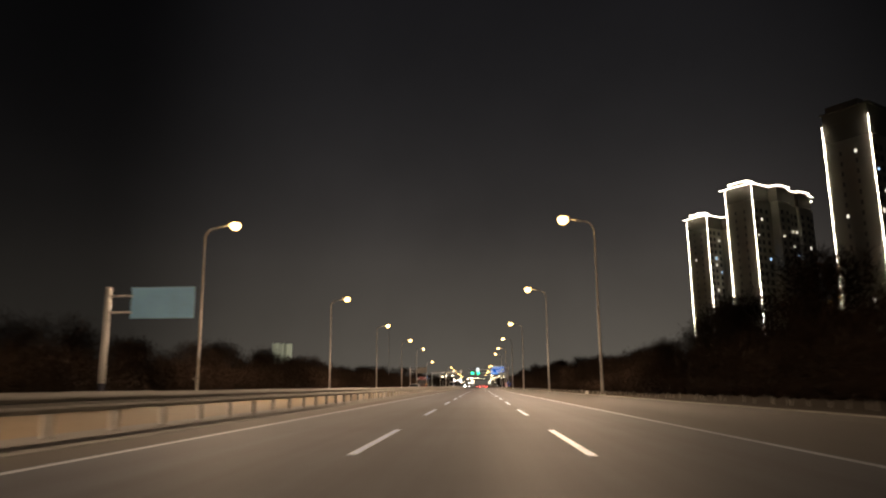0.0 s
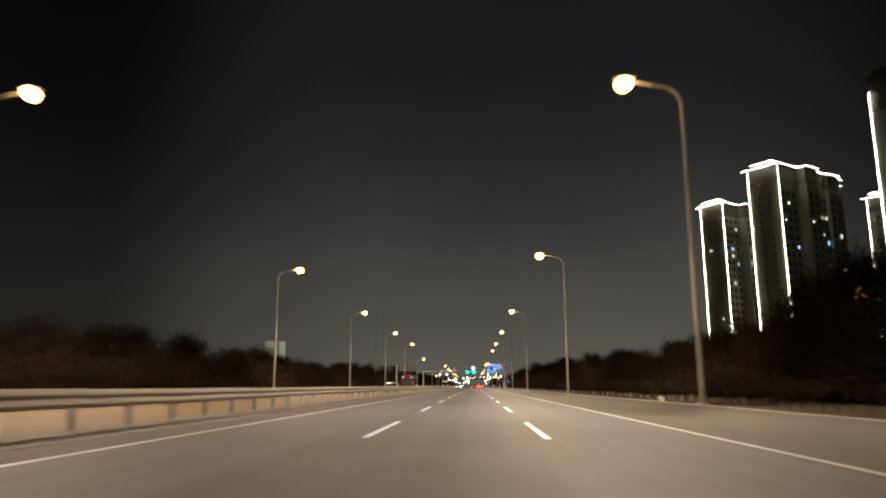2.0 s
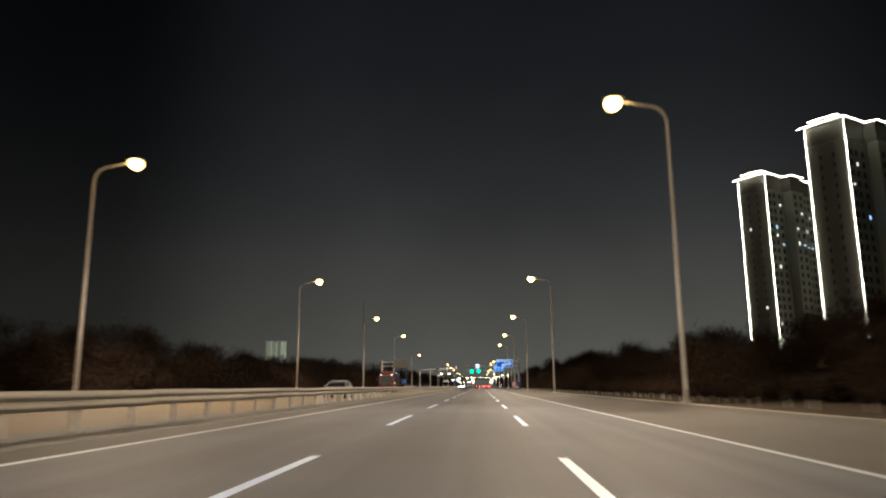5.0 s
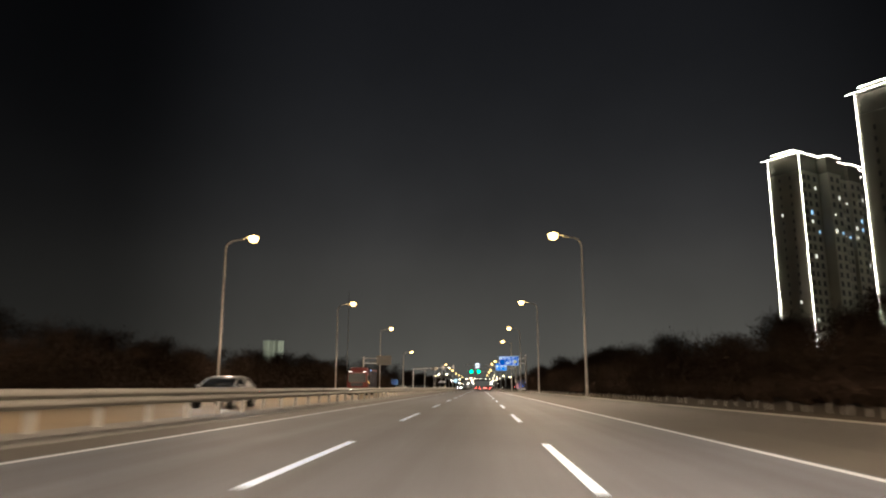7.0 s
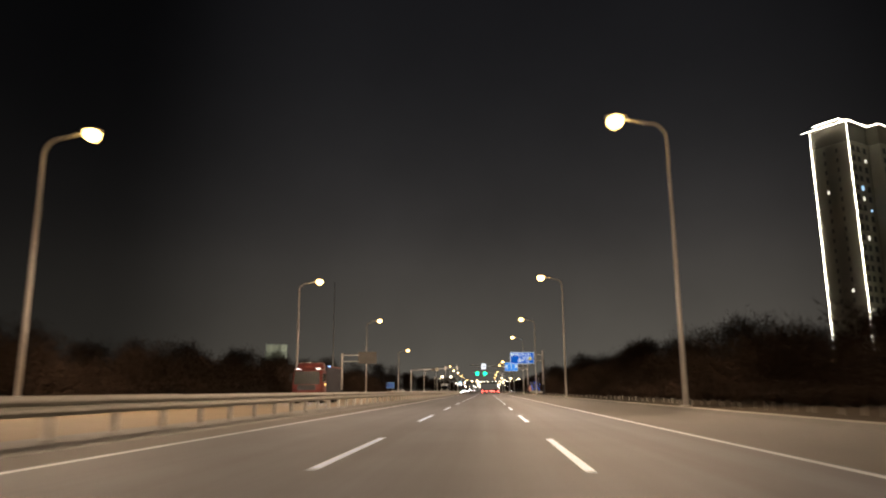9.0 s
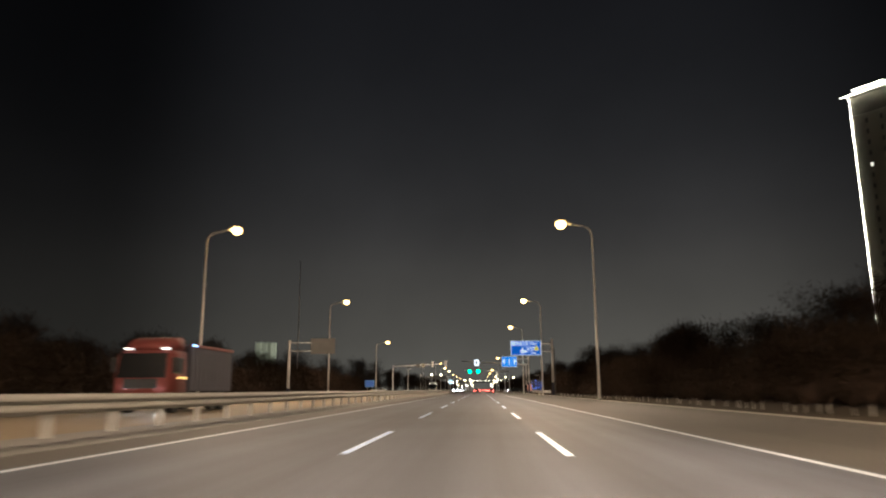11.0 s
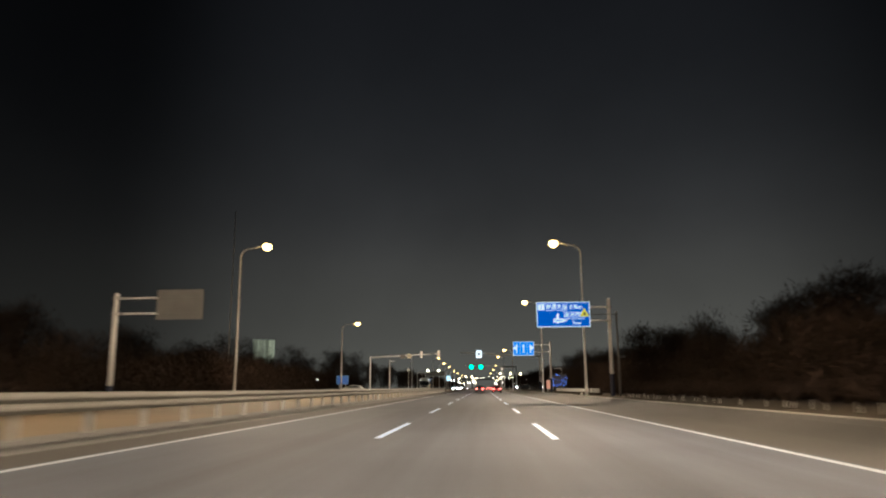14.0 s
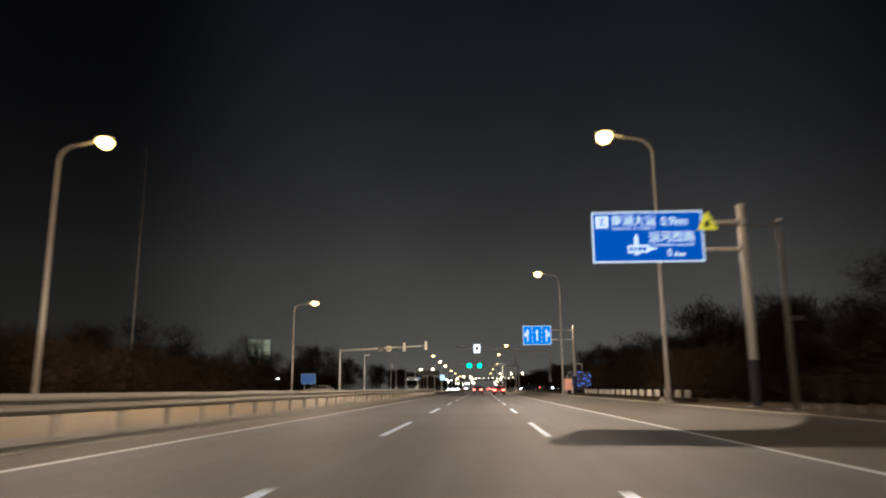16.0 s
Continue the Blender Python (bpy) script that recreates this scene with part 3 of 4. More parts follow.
# the box glows by emission, no lamp stands inside it
part("camera_box", box(B(), -1.45, -0.1, 372.6, 372.85, 8.4, 10.2, 0.04), glowing("white_lit_box", (0.9, 0.95, 1.0), 1.3), m1, "white lit box sign")
part("box_mark", box(B(), -1.1, -0.45, 372.57, 372.595, 8.9, 9.75), HOUSING, m1)
m2 = signal_mast("signal_mast", "grey signal mast with two green lights above the junction", 14.6, 505, 10.1, -7.5, 10.5, 0.3, 0)
# lens and housing are oversized: the glare is built into their size
for x in (-4.8, -0.7):
    head = part("signal_housing", box(B(), x - 1.2, x + 1.2, 504.55, 504.8, 9.1, 10.7, 0.05), BLACK, m2)
    bm = B()
    bmesh.ops.create_uvsphere(bm, u_segments=16, v_segments=8, radius=0.9, matrix=Matrix.Translation((x, 504.55, 9.87)) @ Matrix.Diagonal((1, 0.2, 1, 1)))
    part("signal_lens", bm, GREEN, head, "glowing green lens", smooth=True)
m3 = signal_mast("signal_mast", "grey signal mast over the oncoming lanes with dark signal heads", -21.9, 332, 7.2, -8.3, 7.62, 0.22, 0, 0.15)
part("plate", box(B(), -15.95, -14.95, 331.7, 331.76, 6.72, 7.45, 0.02), DULL_BACK, m3, "plain grey plate")
bm = B()
bmesh.ops.create_cone(bm, cap_ends=True, segments=24, radius1=0.46, radius2=0.46, depth=0.04, matrix=Matrix.Translation((-14.2, 331.7, 7.19)) @ Matrix.Rotation(radians(90), 4, "X"))
disc = part("round_sign", bm, material("pale_yellow_sign", (0.62, 0.57, 0.42), 0.6, 0, 0.1, 8, 0.15, 1, 0.1), m3, "round pale sign")
part("bar_mark", box(B(), -14.5, -13.9, 331.66, 331.675, 7.13, 7.25), BLACK, disc)
for x, z in ((-11.78, 7.43), (-8.4, 7.6)):
    signal_head(m3, x, 331.6, z, False, 1)
ob = thing("camera_pole", "tall slim grey pole with a small lamp bracket", "camera pole")
mast(ob, -18.1, 332.5, 0.0, 6.4, 0.085, 0.07)
part("bracket", tube(B(), [(-18.1, 332.5, 6.1), (-17.5, 332.5, 6.3)], [0.04, 0.03], 6), POLE, ob)
part("camera_body", box(B(), -17.6, -17.3, 332.3, 332.6, 6.2, 6.45, 0.02), HOUSING, ob)

# overhead board with two floodlights beyond the junction
ob = thing("overhead_board", "wide overhead sign board with two bright floodlights", "overhead sign")
mast(ob, -24.6, 485, 0.2, 7.4, 0.16, 0.13)
mast(ob, -14.6, 485, 0.1, 7.4, 0.16, 0.13)
part("beam", box(B(), -24.6, -14.6, 484.9, 485.1, 7.0, 7.3, 0.03), POLE, ob)
part("board", box(B(), -23.5, -15.6, 484.7, 484.85, 5.9, 7.6, 0.03), DULL_BACK, ob)
for x in (-22.3, -17.9):
    bm = B()
    bmesh.ops.create_uvsphere(bm, u_segments=12, v_segments=8, radius=0.42, matrix=Matrix.Translation((x, 484.4, 7.95)))
    part("floodlight", bm, LAMP_WHITE, ob, "bright white floodlight", smooth=True)
    part("bracket", tube(B(), [(x, 485, 7.3), (x, 484.5, 7.9)], [0.05, 0.05], 6), POLE, ob)


# slim poles, a small portal and a lit board round the junction
ob = thing("sign_pole", "slim grey pole with a small triangular sign", "sign pole")
part("pole", tube(B(), [(-16.44, 352, 0.08), (-16.44, 352, 5.6)], [0.05, 0.045], 8), MAST_GREY, ob, smooth=True)
part("triangle", flat_shape(B(), [(-16.8, 4.85), (-16.08, 4.85), (-16.44, 5.5)], 351.9, 0.02), POLE, ob, "pale triangular plate")
ob = thing("slim_pole", "tall slim grey steel pole", "pole")
part("pole", tube(B(), [(-16.46, 360, 0.08), (-16.48, 360, 8.3)], [0.07, 0.05], 8), MAST_GREY, ob, smooth=True)
part("cap", tube(B(), [(-16.48, 360, 8.3), (-16.48, 360, 8.38)], [0.06, 0.02], 8), MAST_GREY, ob)
ob = thing("portal_frame", "narrow pale steel portal frame over the oncoming lane", "portal frame")
for x in (-18.87, -16.5):
    part("post", tube(B(), [(x, 400, 0.08), (x, 400, 5.36)], [0.09, 0.08], 8), MAST_WHITE, ob, smooth=True)
part("beam", box(B(), -19.0, -16.4, 399.9, 400.1, 5.36, 5.56, 0.02), MAST_WHITE, ob)
ob = thing("lit_board", "small pale blue lit board on a post", "sign")
part("post", tube(B(), [(-10.8, 420.1, 0.08), (-10.8, 420.1, 4.6)], [0.07, 0.06], 8), MAST_GREY, ob, smooth=True)
part("panel", box(B(), -11.4, -10.2, 419.9, 420.0, 3.3, 4.7, 0.03), glowing("pale_blue_board", (0.6, 0.85, 1.0), 1.1), ob, "glowing pale blue face")
ob = thing("portal_frame", "pale steel portal frame beside the junction", "portal frame")
for x in (8.6, 14.9):
    part("post", tube(B(), [(x, 512, 0.1), (x, 512, 9.8)], [0.16, 0.13], 8), MAST_WHITE, ob, smooth=True)
part("beam", box(B(), 8.4, 15.1, 511.9, 512.1, 9.7, 9.95, 0.02), MAST_WHITE, ob)


# ---- towers with light strips ----
ATTIC = material("dark_attic_render", (0.27, 0.25, 0.21), 0.9, 0, 0.1, 4, 0.2, 0.12, 0.2)
BAYS = [(0.0, 10.6, 0.0), (10.6, 18.2, -3.2), (18.2, 26.4, -0.9), (26.4, 33.6, -1.9), (33.6, 38.6, -0.2), (38.6, 46.5, 4.2)]
COLUMNS = [(1.7, 0), (4.4, 0), (7.8, 0), (12.6, 1), (16.1, 1), (19.6, 2), (22.2, 2), (24.9, 2), (28.0, 3), (31.8, 3), (35.0, 4), (37.2, 4), (41.0, 5), (44.6, 5)]


def tower(label, corner, turn, wide, high, crown, seed, busy=0.1):
    """corner: the plan of the corner where gable and long front meet. Local x runs along the long front, y along the gable."""
    rnd = random.Random(seed)
    ob = thing("apartment_tower", label, "apartment tower", "towers outlined by light strips", (corner[0], corner[1], 0.2))
    ob.rotation_euler.z = radians(turn)
    eaves, top = high - 5.4, high if crown else high + 3.4
    for x0, x1, y in BAYS:
        part("wall", box(B(), x0 + 0.002, x1 - 0.002, y, wide + max(y, 0), -0.3, eaves), FACADE, ob)
        part("attic", box(B(), x0 + 0.2, x1 - 0.2, y + 0.35, wide + max(y, 0) - 0.3, eaves + 0.002, top), ATTIC, ob, "dark attic storeys below the roof")
        part("parapet", box(B(), x0 - 0.1, x1 + 0.1, y - 0.35, wide + max(y, 0) + 0.3, top + 0.01, top + 0.4, 0.05), ATTIC, ob)
        part("cornice", box(B(), x0 - 0.05, x1 + 0.05, y - 0.22, wide + max(y, 0) + 0.2, eaves - 0.4, eaves - 0.005, 0.04), FACADE, ob)
    part("penthouse", box(B(), 2.5, 8.5, 3.5, wide - 0.2, top + 0.4, top + 3.0, 0.1), ATTIC, ob)
    part("lift_house", box(B(), 20.0, 27.0, 4.0, wide - 2.0, top + 0.4, top + 2.0, 0.1), ATTIC, ob)
    storeys = int(eaves / 2.95)
    bm = B()
    for k in range(2, storeys):
        for x0, x1, y in BAYS:
            box(bm, x0 + 0.15, x1 - 0.15, y - 0.08, y - 0.004, 2.95 * k - 0.14, 2.95 * k + 0.1)
    # upright ribs on the gable
    for y in (wide * 0.3, wide * 0.38, wide * 0.62, wide * 0.7):
        box(bm, -0.035, -0.004, y - 0.12, y + 0.12, -0.2, eaves - 0.45)
    tagged(part("floor_band", bm, FACADE, ob), kind="stuff")
    pane = None
    for k in range(4, storeys):
        cluster = busy if storeys - 8 < k < storeys - 4 else 0.05 if k > storeys // 2 else 0.03
        for x, bay in COLUMNS:
            y, z = BAYS[bay][2], 2.95 * k + 0.85
            if rnd.random() > cluster:
                if pane is None:
                    bm = box(B(), -0.75, 0.75, -0.05, -0.004, 0, 1.5)
                    box(bm, -0.9, 0.9, -0.2, -0.004, -0.16, -0.01)
                    pane = part("window", bm, WINDOW_DARK, ob)
                    pane.location = (x, y, z)
                else:
                    share("window", pane, ob, x, y, z)
            else:
                cold = rnd.random() > (0.55 if cluster > 0.2 else 0.85)
                w = part("window", box(B(), -0.4, 0.5, -0.06, -0.004, 0, rnd.choice((0.6, 1.0, 1.3))), WINDOW_BLUE if cold else WINDOW_LIT, ob, "lit window")
                w.location = (x, y, z)
    # a dark stair window column and a few lit panes up the gable
    slit = None
    for k in range(3, storeys):
        for y in (wide * 0.34, wide * 0.66):
            z = 2.95 * k + 0.9
            if rnd.random() > 0.95:
                part("window", box(B(), -0.05, -0.004, -0.3, 0.3, 0, 0.9), WINDOW_LIT, ob, "lit window").location = (0, y, z)
            elif slit is None:
                slit = part("window", box(B(), -0.05, -0.004, -0.32, 0.32, 0, 1.3), WINDOW_DIM, ob)
                slit.location = (0, y, z)
            else:
                share("window", slit, ob, 0, y, z)
    # light strips: two upright corners and the crown
    for y in (0.12, wide - 0.14):
        part("light_strip", box(B(), -0.1, -0.02, y - 0.04, y + 0.04, 5.0, high), LED_STRIP, ob, "bright white upright light strip")
    if crown:
        part("light_strip", box(B(), -0.53, -0.4, -0.53, wide + 1.9, high + 0.5, high + 0.58), LED_STRIP, ob, "bright white crown light strip")
        for x0, x1, y in BAYS:
            part("light_strip", box(B(), x0 - 0.1, x1 + 0.1, y - 0.53, y - 0.4, high + 0.5, high + 0.58), LED_STRIP, ob, "bright white crown light strip")
        for a, b in zip(BAYS[:-2], BAYS[1:-1]):
            lo, hi = min(a[2], b[2]), max(a[2], b[2])
            part("light_strip", box(B(), a[1] - 0.07, a[1] + 0.07, lo - 0.39, hi - 0.4, high + 0.49, high + 0.62), LED_STRIP, ob, "bright white crown light strip")
        bm = box(B(), 2.35, 2.47, 3.3, wide + 0.2, high + 2.75, high + 2.83)
        box(bm, 2.35, 6.5, 3.3, 3.42, high + 2.75, high + 2.83)
        part("light_strip", bm, LED_STRIP, ob, "bright white rooftop light strip")
    return ob


lit_label = "tall pale apartment tower outlined by white light strips"
tower(lit_label, (101.7, 257.4), 35.5, 11.4, 73.0, True, 3)
tower(lit_label, (106.4, 323.9), 35.5, 11.4, 76.9, True, 5, 0.34)
tower("tall apartment tower with upright light strips and a dark crown", (106.9, 187.2), 35.5, 13.0, 72.6, False, 8)
tower(lit_label, (166.5, 303.4), 35.5, 11.4, 74.6, True, 11)

# orange rooftop sign between the towers: unreadable marks as bars
ORANGE = glowing("orange_sign", (1.0, 0.5, 0.12), 1.6)
ob = thing("lit_sign", "small orange lit rooftop sign on a low block", "sign")
part("block", box(B(), 168, 190, 352, 366, 0.2, 39.5, 0.2), FACADE, ob)
part("sign_bar", box(B(), 172.5, 179.5, 351.5, 351.9, 42.3, 44.0, 0.3), ORANGE, ob)
part("sign_bar", box(B(), 174.5, 177.5, 351.5, 351.9, 40.4, 41.9, 0.3), ORANGE, ob)
part("sign_bar", box(B(), 170.5, 173.5, 351.5, 351.9, 39.3, 40.3, 0.3), ORANGE, ob)
for x in (173.2, 178.8):
    part("support", box(B(), x - 0.1, x + 0.1, 351.9, 352.1, 38.5, 43.5), HOUSING, ob)

# far block with a lit top storey on the other side
ob = thing("distant_block", "distant tall building with a pale lit top", "building")
part("wall", box(B(), -538, -490, 1842, 1850, 0, 92, 0.5), FACADE, ob)
screens = [glowing("pale_green_screen", (0.66, 0.66, 0.46), k) for k in (0.13, 0.22, 0.36)]
lamp_row = random.Random(9)
for k in range(22):
    x, lowest = -540 + k * 2.4, 58 + 26 * abs(math.sin(k * 1.3)) * lamp_row.uniform(0.5, 1.0)
    part("lit_panel", box(B(), x, x + lamp_row.uniform(1.2, 2.1), 1841.3, 1841.9, lowest, 118 - lamp_row.uniform(0, 5)), screens[min(2, max(0, lamp_row.randrange(3) + (k > 15) - (k < 5)))], ob, "pale lit upright panel")
part("top_storey", box(B(), -539, -488, 1842, 1850, 92.01, 115, 0.5), FACADE, ob)


# ---- trees ----
def scatter_twigs(bm, centre, spread, count, size, rnd):
    """Fine bare twigs round a centre, most of them pointing up and outwards."""
    middle = Vector(centre)
    for _ in range(count):
        off = Vector((rnd.gauss(0, spread), rnd.gauss(0, spread), rnd.gauss(0, spread * 0.8)))
        way = (off.normalized() * 0.6 + Vector((rnd.uniform(-0.8, 0.8), rnd.uniform(-0.8, 0.8), rnd.uniform(0.0, 1.2)))).normalized()
        side = way.cross(Vector((rnd.uniform(-1, 1), rnd.uniform(-1, 1), rnd.uniform(-1, 1)))).normalized() * size * 0.16
        root = middle + off
        bm.faces.new((bm.verts.new(root + way * size * rnd.uniform(1.8, 4.0)), bm.verts.new(root + side), bm.verts.new(root - side)))


def tree(seed, high, name="tree", label="bare winter tree with dense dark brown twigs"):
    rnd = random.Random(seed)
    ob = thing(name, label, "tree", "trees behind the verge")
    bm = B()
    lean = (rnd.uniform(-0.3, 0.3), rnd.uniform(-0.3, 0.3))
    top = Vector((lean[0] * 2, lean[1] * 2, high * 0.8))
    tube(bm, [(0, 0, -0.1), (lean[0] * 0.5, lean[1] * 0.5, high * 0.3), top * 0.75, top], [0.16, 0.12, 0.07, 0.02], 7)
    part("trunk", bm, BARK, ob, smooth=True)
    bm = B()
    for i in range(17):
        z = high * rnd.uniform(0.05, 0.72)
        a = rnd.uniform(0, 2 * math.pi)
        reach = high * rnd.uniform(0.14, 0.3)
        start = Vector((lean[0] * z / high, lean[1] * z / high, z))
        end = start + Vector((math.cos(a) * reach, math.sin(a) * reach, high * rnd.uniform(0.08, 0.28)))
        mid_ = (start + end) / 2 + Vector((0, 0, -0.1))
        tube(bm, [start, mid_, end], [0.045, 0.03, 0.01], 4, False)
        for k in range(6):
            q = start.lerp(end, rnd.uniform(0.3, 1))
            tip = q + Vector((rnd.gauss(0, 0.5), rnd.gauss(0, 0.5), rnd.uniform(0.3, 1.3)))
            tube(bm, [q, tip], [0.014, 0.004], 3, False)
            scatter_twigs(bm, tip, 0.42, 26, 0.14, rnd)
        scatter_twigs(bm, end, high * 0.08, 72, 0.155, rnd)
    part("crown", bm, TWIG, ob)
    return ob


protos = [(tree(20 + i, h), h) for i, h in enumerate((9.5, 8.0, 6.8, 6.0, 7.3))]
place = random.Random(77)
used = set()


def plant(x, y, want, z):
    """One tree near (x, y), about want metres high."""
    i = place.randrange(len(protos))
    ob, h = protos[i]
    s = want / h * place.uniform(0.85, 1.15)
    m = pose(x, y, z, 0, 0, place.uniform(0, 360))
    if i not in used:
        used.add(i)
    else:
        ob = copy_thing(ob, m)
    ob.matrix_basis = m @ Matrix.Diagonal((s, s, s, 1))


y = -8.0
while y < 290:
    tall = 6.6 if y < 88 else 5.3 if y < 190 else 6.6
    for x, k in ((17, 0.6), (22, 0.9), (28.5, 1.15)):
        k = 1.5 if x > 28 and 30 < y < 92 else k
        plant(x + place.uniform(-1.8, 1.8), y + place.uniform(-2.5, 2.5), tall * k, 0.3)
    for x, k in ((-28, 0.7), (-32, 0.95), (-37, 1.15)):
        if y > 4:
            plant(x + place.uniform(-1.5, 1.5), y + place.uniform(-2.5, 2.5), 5.6 * k, 0.2)
    y += 6.2


def woods(spots, protos, name="far_woods"):
    """Plants joined into one mesh, from the shapes of the near ones."""
    verts, faces, base = [], [], 0
    for x, y, z, want in spots:
        ob, h = protos[place.randrange(len(protos))]
        s, a = want / h * place.uniform(0.8, 1.2), place.uniform(0, 6.28)
        for child in ob.children:
            me = child.data
            co = np.empty(len(me.vertices) * 3)
            me.vertices.foreach_get("co", co)
            co = co.reshape(-1, 3) * s
            c, d = math.cos(a), math.sin(a)
            verts.append(np.column_stack([co[:, 0] * c - co[:, 1] * d + x, co[:, 0] * d + co[:, 1] * c + y, co[:, 2] + z]))
            faces += [[base + i for i in p.vertices] for p in me.polygons]
            base += len(co)
    me = bpy.data.meshes.new(name)
    me.from_pydata(np.concatenate(verts).tolist(), [], faces)
    me.materials.append(TWIG)
    return new(name, me)


spots = []
for row, (x, k) in enumerate(((17, 0.7), (24, 1.0), (31, 1.15), (-28, 0.8), (-34, 1.05), (-42, 1.2))):
    y = 293.0 + row
    while y < 1200:
        if not 395 < y < 470 and not (x > -36 and x < 0 and y < 350):
            spots.append((x + place.uniform(-2, 2), y + place.uniform(-2, 2), 0.25, 7.5 * k))
        y += 8.0 + (y - 290) * 0.055
tagged(woods(spots, protos), "dark bare winter woods along the far road", "woods", kind="stuff")

# ---- dense low bushes at the foot of the trees ----
def bush(seed):
    rnd = random.Random(seed)
    ob = thing("bush", "dense dark leafless bush at the foot of the trees", "bush", "bushes below the trees")
    bm = B()
    for k in range(16):
        a, reach = rnd.uniform(0, 6.28), rnd.uniform(0.2, 1.3)
        tip = Vector((math.cos(a) * reach, math.sin(a) * reach, rnd.uniform(0.5, 1.9)))
        tube(bm, [(0, 0, -0.1), tip * 0.5 + Vector((0, 0, 0.2)), tip], [0.025, 0.015, 0.004], 3, False)
        scatter_twigs(bm, tip, 0.38, 55, 0.12, rnd)
    part("crown", bm, TWIG, ob)
    return ob


bushes = [bush(60 + i) for i in range(4)]
used_b = set()
for row, (x, z, tall) in enumerate(((14.6, 0.31, 1.0), (-25.2, 0.2, 1.0))):
    for i in range(95):
        k = place.randrange(4)
        m = pose(x + place.uniform(-0.6, 0.6), 4 + i * 3.0 + place.uniform(-0.8, 0.8), z, 0, 0, place.uniform(0, 360)) @ Matrix.Diagonal((1.15, 1.15, tall * place.uniform(0.7, 1.25), 1))
        if k in used_b:
            copy_thing(bushes[k], m)
        else:
            used_b.add(k)
            bushes[k].matrix_basis = m

thicket = [(x + place.uniform(-0.9, 0.9), 4 + i * 3.3 + place.uniform(-1.0, 1.0), 0.25, want) for x, want in ((16.6, 2.6), (19.5, 3.2), (-27.4, 2.6), (-30.2, 3.2)) for i in range(118 if x > 0 else 93)]
thicket += [(-36.5 + place.uniform(-1.5, 1.5), 288 + i * 2.4, 0.2, place.uniform(3.0, 4.2)) for i in range(48)]
tagged(woods(thicket, [(b, 1.9) for b in bushes], "thicket"), "dense dark leafless thicket between the trees", "thicket", kind="stuff")

# ---- shrubs with whitewashed stems along the verge ----
WHITEWASH = material("whitewash", (0.3, 0.285, 0.26), 0.9, 0, 0.2, 15, 0.3, 3, 0.2)


def shrub(seed):
    rnd = random.Random(seed)
    ob = thing("shrub", "low bare shrub with a whitewashed stem on the verge", "shrub", "shrubs along the kerb")
    h = rnd.uniform(0.19, 0.3)
    part("stem", tube(B(), [(0, 0, -0.05), (0.01, 0, h * 0.6), (0.0, 0.02, h)], [0.026, 0.023, 0.02], 7), WHITEWASH, ob, "whitewashed stem")
    bm = B()
    for k in range(9):
        a = rnd.uniform(0, 6.28)
        tip = Vector((math.cos(a) * rnd.uniform(0.1, 0.4), math.sin(a) * rnd.uniform(0.1, 0.4), h + rnd.uniform(0.2, 0.7)))
        tube(bm, [(0, 0, h - 0.03), tip], [0.014, 0.004], 3, False)
        scatter_twigs(bm, tip, 0.12, 8, 0.08, rnd)
    part("crown", bm, TWIG, ob)
    return ob


shrubs = [shrub(i) for i in range(5)]
used_s = set()
for i in range(280):
    k = place.randrange(5)
    m = pose(10.6 + place.uniform(-0.2, 0.2), 14 + i * 0.83 + place.uniform(-0.25, 0.25), 0.31, 0, 0, place.uniform(0, 360))
    if place.random() < 0.12:
        continue
    if k in used_s:
        copy_thing(shrubs[k], m)
    else:
        used_s.add(k)
        shrubs[k].matrix_basis = m

# low wall with white blocks past the direction sign
ob = thing("low_wall", "low dark earth-stained wall with white blocks on top", "wall")
part("wall", box(B(), 10.4, 10.9, 257.5, 297, 0.25, 0.5, 0.03), SOIL, ob)
BLOCK = material("white_block_paint", (0.5, 0.49, 0.46), 0.7, 0, 0.15, 12, 0.25, 2, 0.2)
block = None
for i in range(18):
    if block is None:
        block = part("block", box(B(), -0.13, 0.13, -0.15, 0.15, 0, 0.38, 0.04), BLOCK, ob, "white painted block")
        block.location = (10.65, 258.5 + i * 2.1, 0.502)
    else:
        share("block", block, ob, 10.65 + random.uniform(-0.04, 0.04), 258.5 + i * 2.1 + random.uniform(-0.2, 0.2), 0.502)


# small white blocks standing on the kerb
for y in (61.0, 257.0):
    ob = thing("kerb_block", "small white painted concrete block on the kerb", "concrete block", "white blocks on the kerb", (8.97, y, 0.296))
    part("body", box(B(), -0.11, 0.11, -0.12, 0.12, 0, 0.2, 0.025), BLOCK, ob)
    part("cap", box(B(), -0.08, 0.08, -0.09, 0.09, 0.201, 0.25, 0.02), BLOCK, ob)


# ---- vehicles ----
TYRE = material("tyre_rubber", (0.02, 0.02, 0.02), 0.85, 0, 0.1, 20, 0.1, 2, 0.2)
GLASS = material("dark_car_glass", (0.01, 0.011, 0.013), 0.3, 0, 0.05, 2, 0.05, 1, 0)
GLASS.node_tree.nodes["Principled BSDF"].inputs["Specular IOR Level"].default_value = 0.15
TAIL = glowing("red_tail_light", (1.0, 0.11, 0.08), 16.0)
HEAD = glowing("white_headlight", (0.92, 0.97, 1.0), 110.0)
PAINTS = [material("car_paint_" + n, c, 0.3, 0.1, 0.03, 3, 0.05, 1, 0) for n, c in (("dark_red", (0.25, 0.03, 0.03)), ("white", (0.6, 0.6, 0.58)), ("black", (0.02, 0.02, 0.022)), ("silver", (0.35, 0.35, 0.36)))]


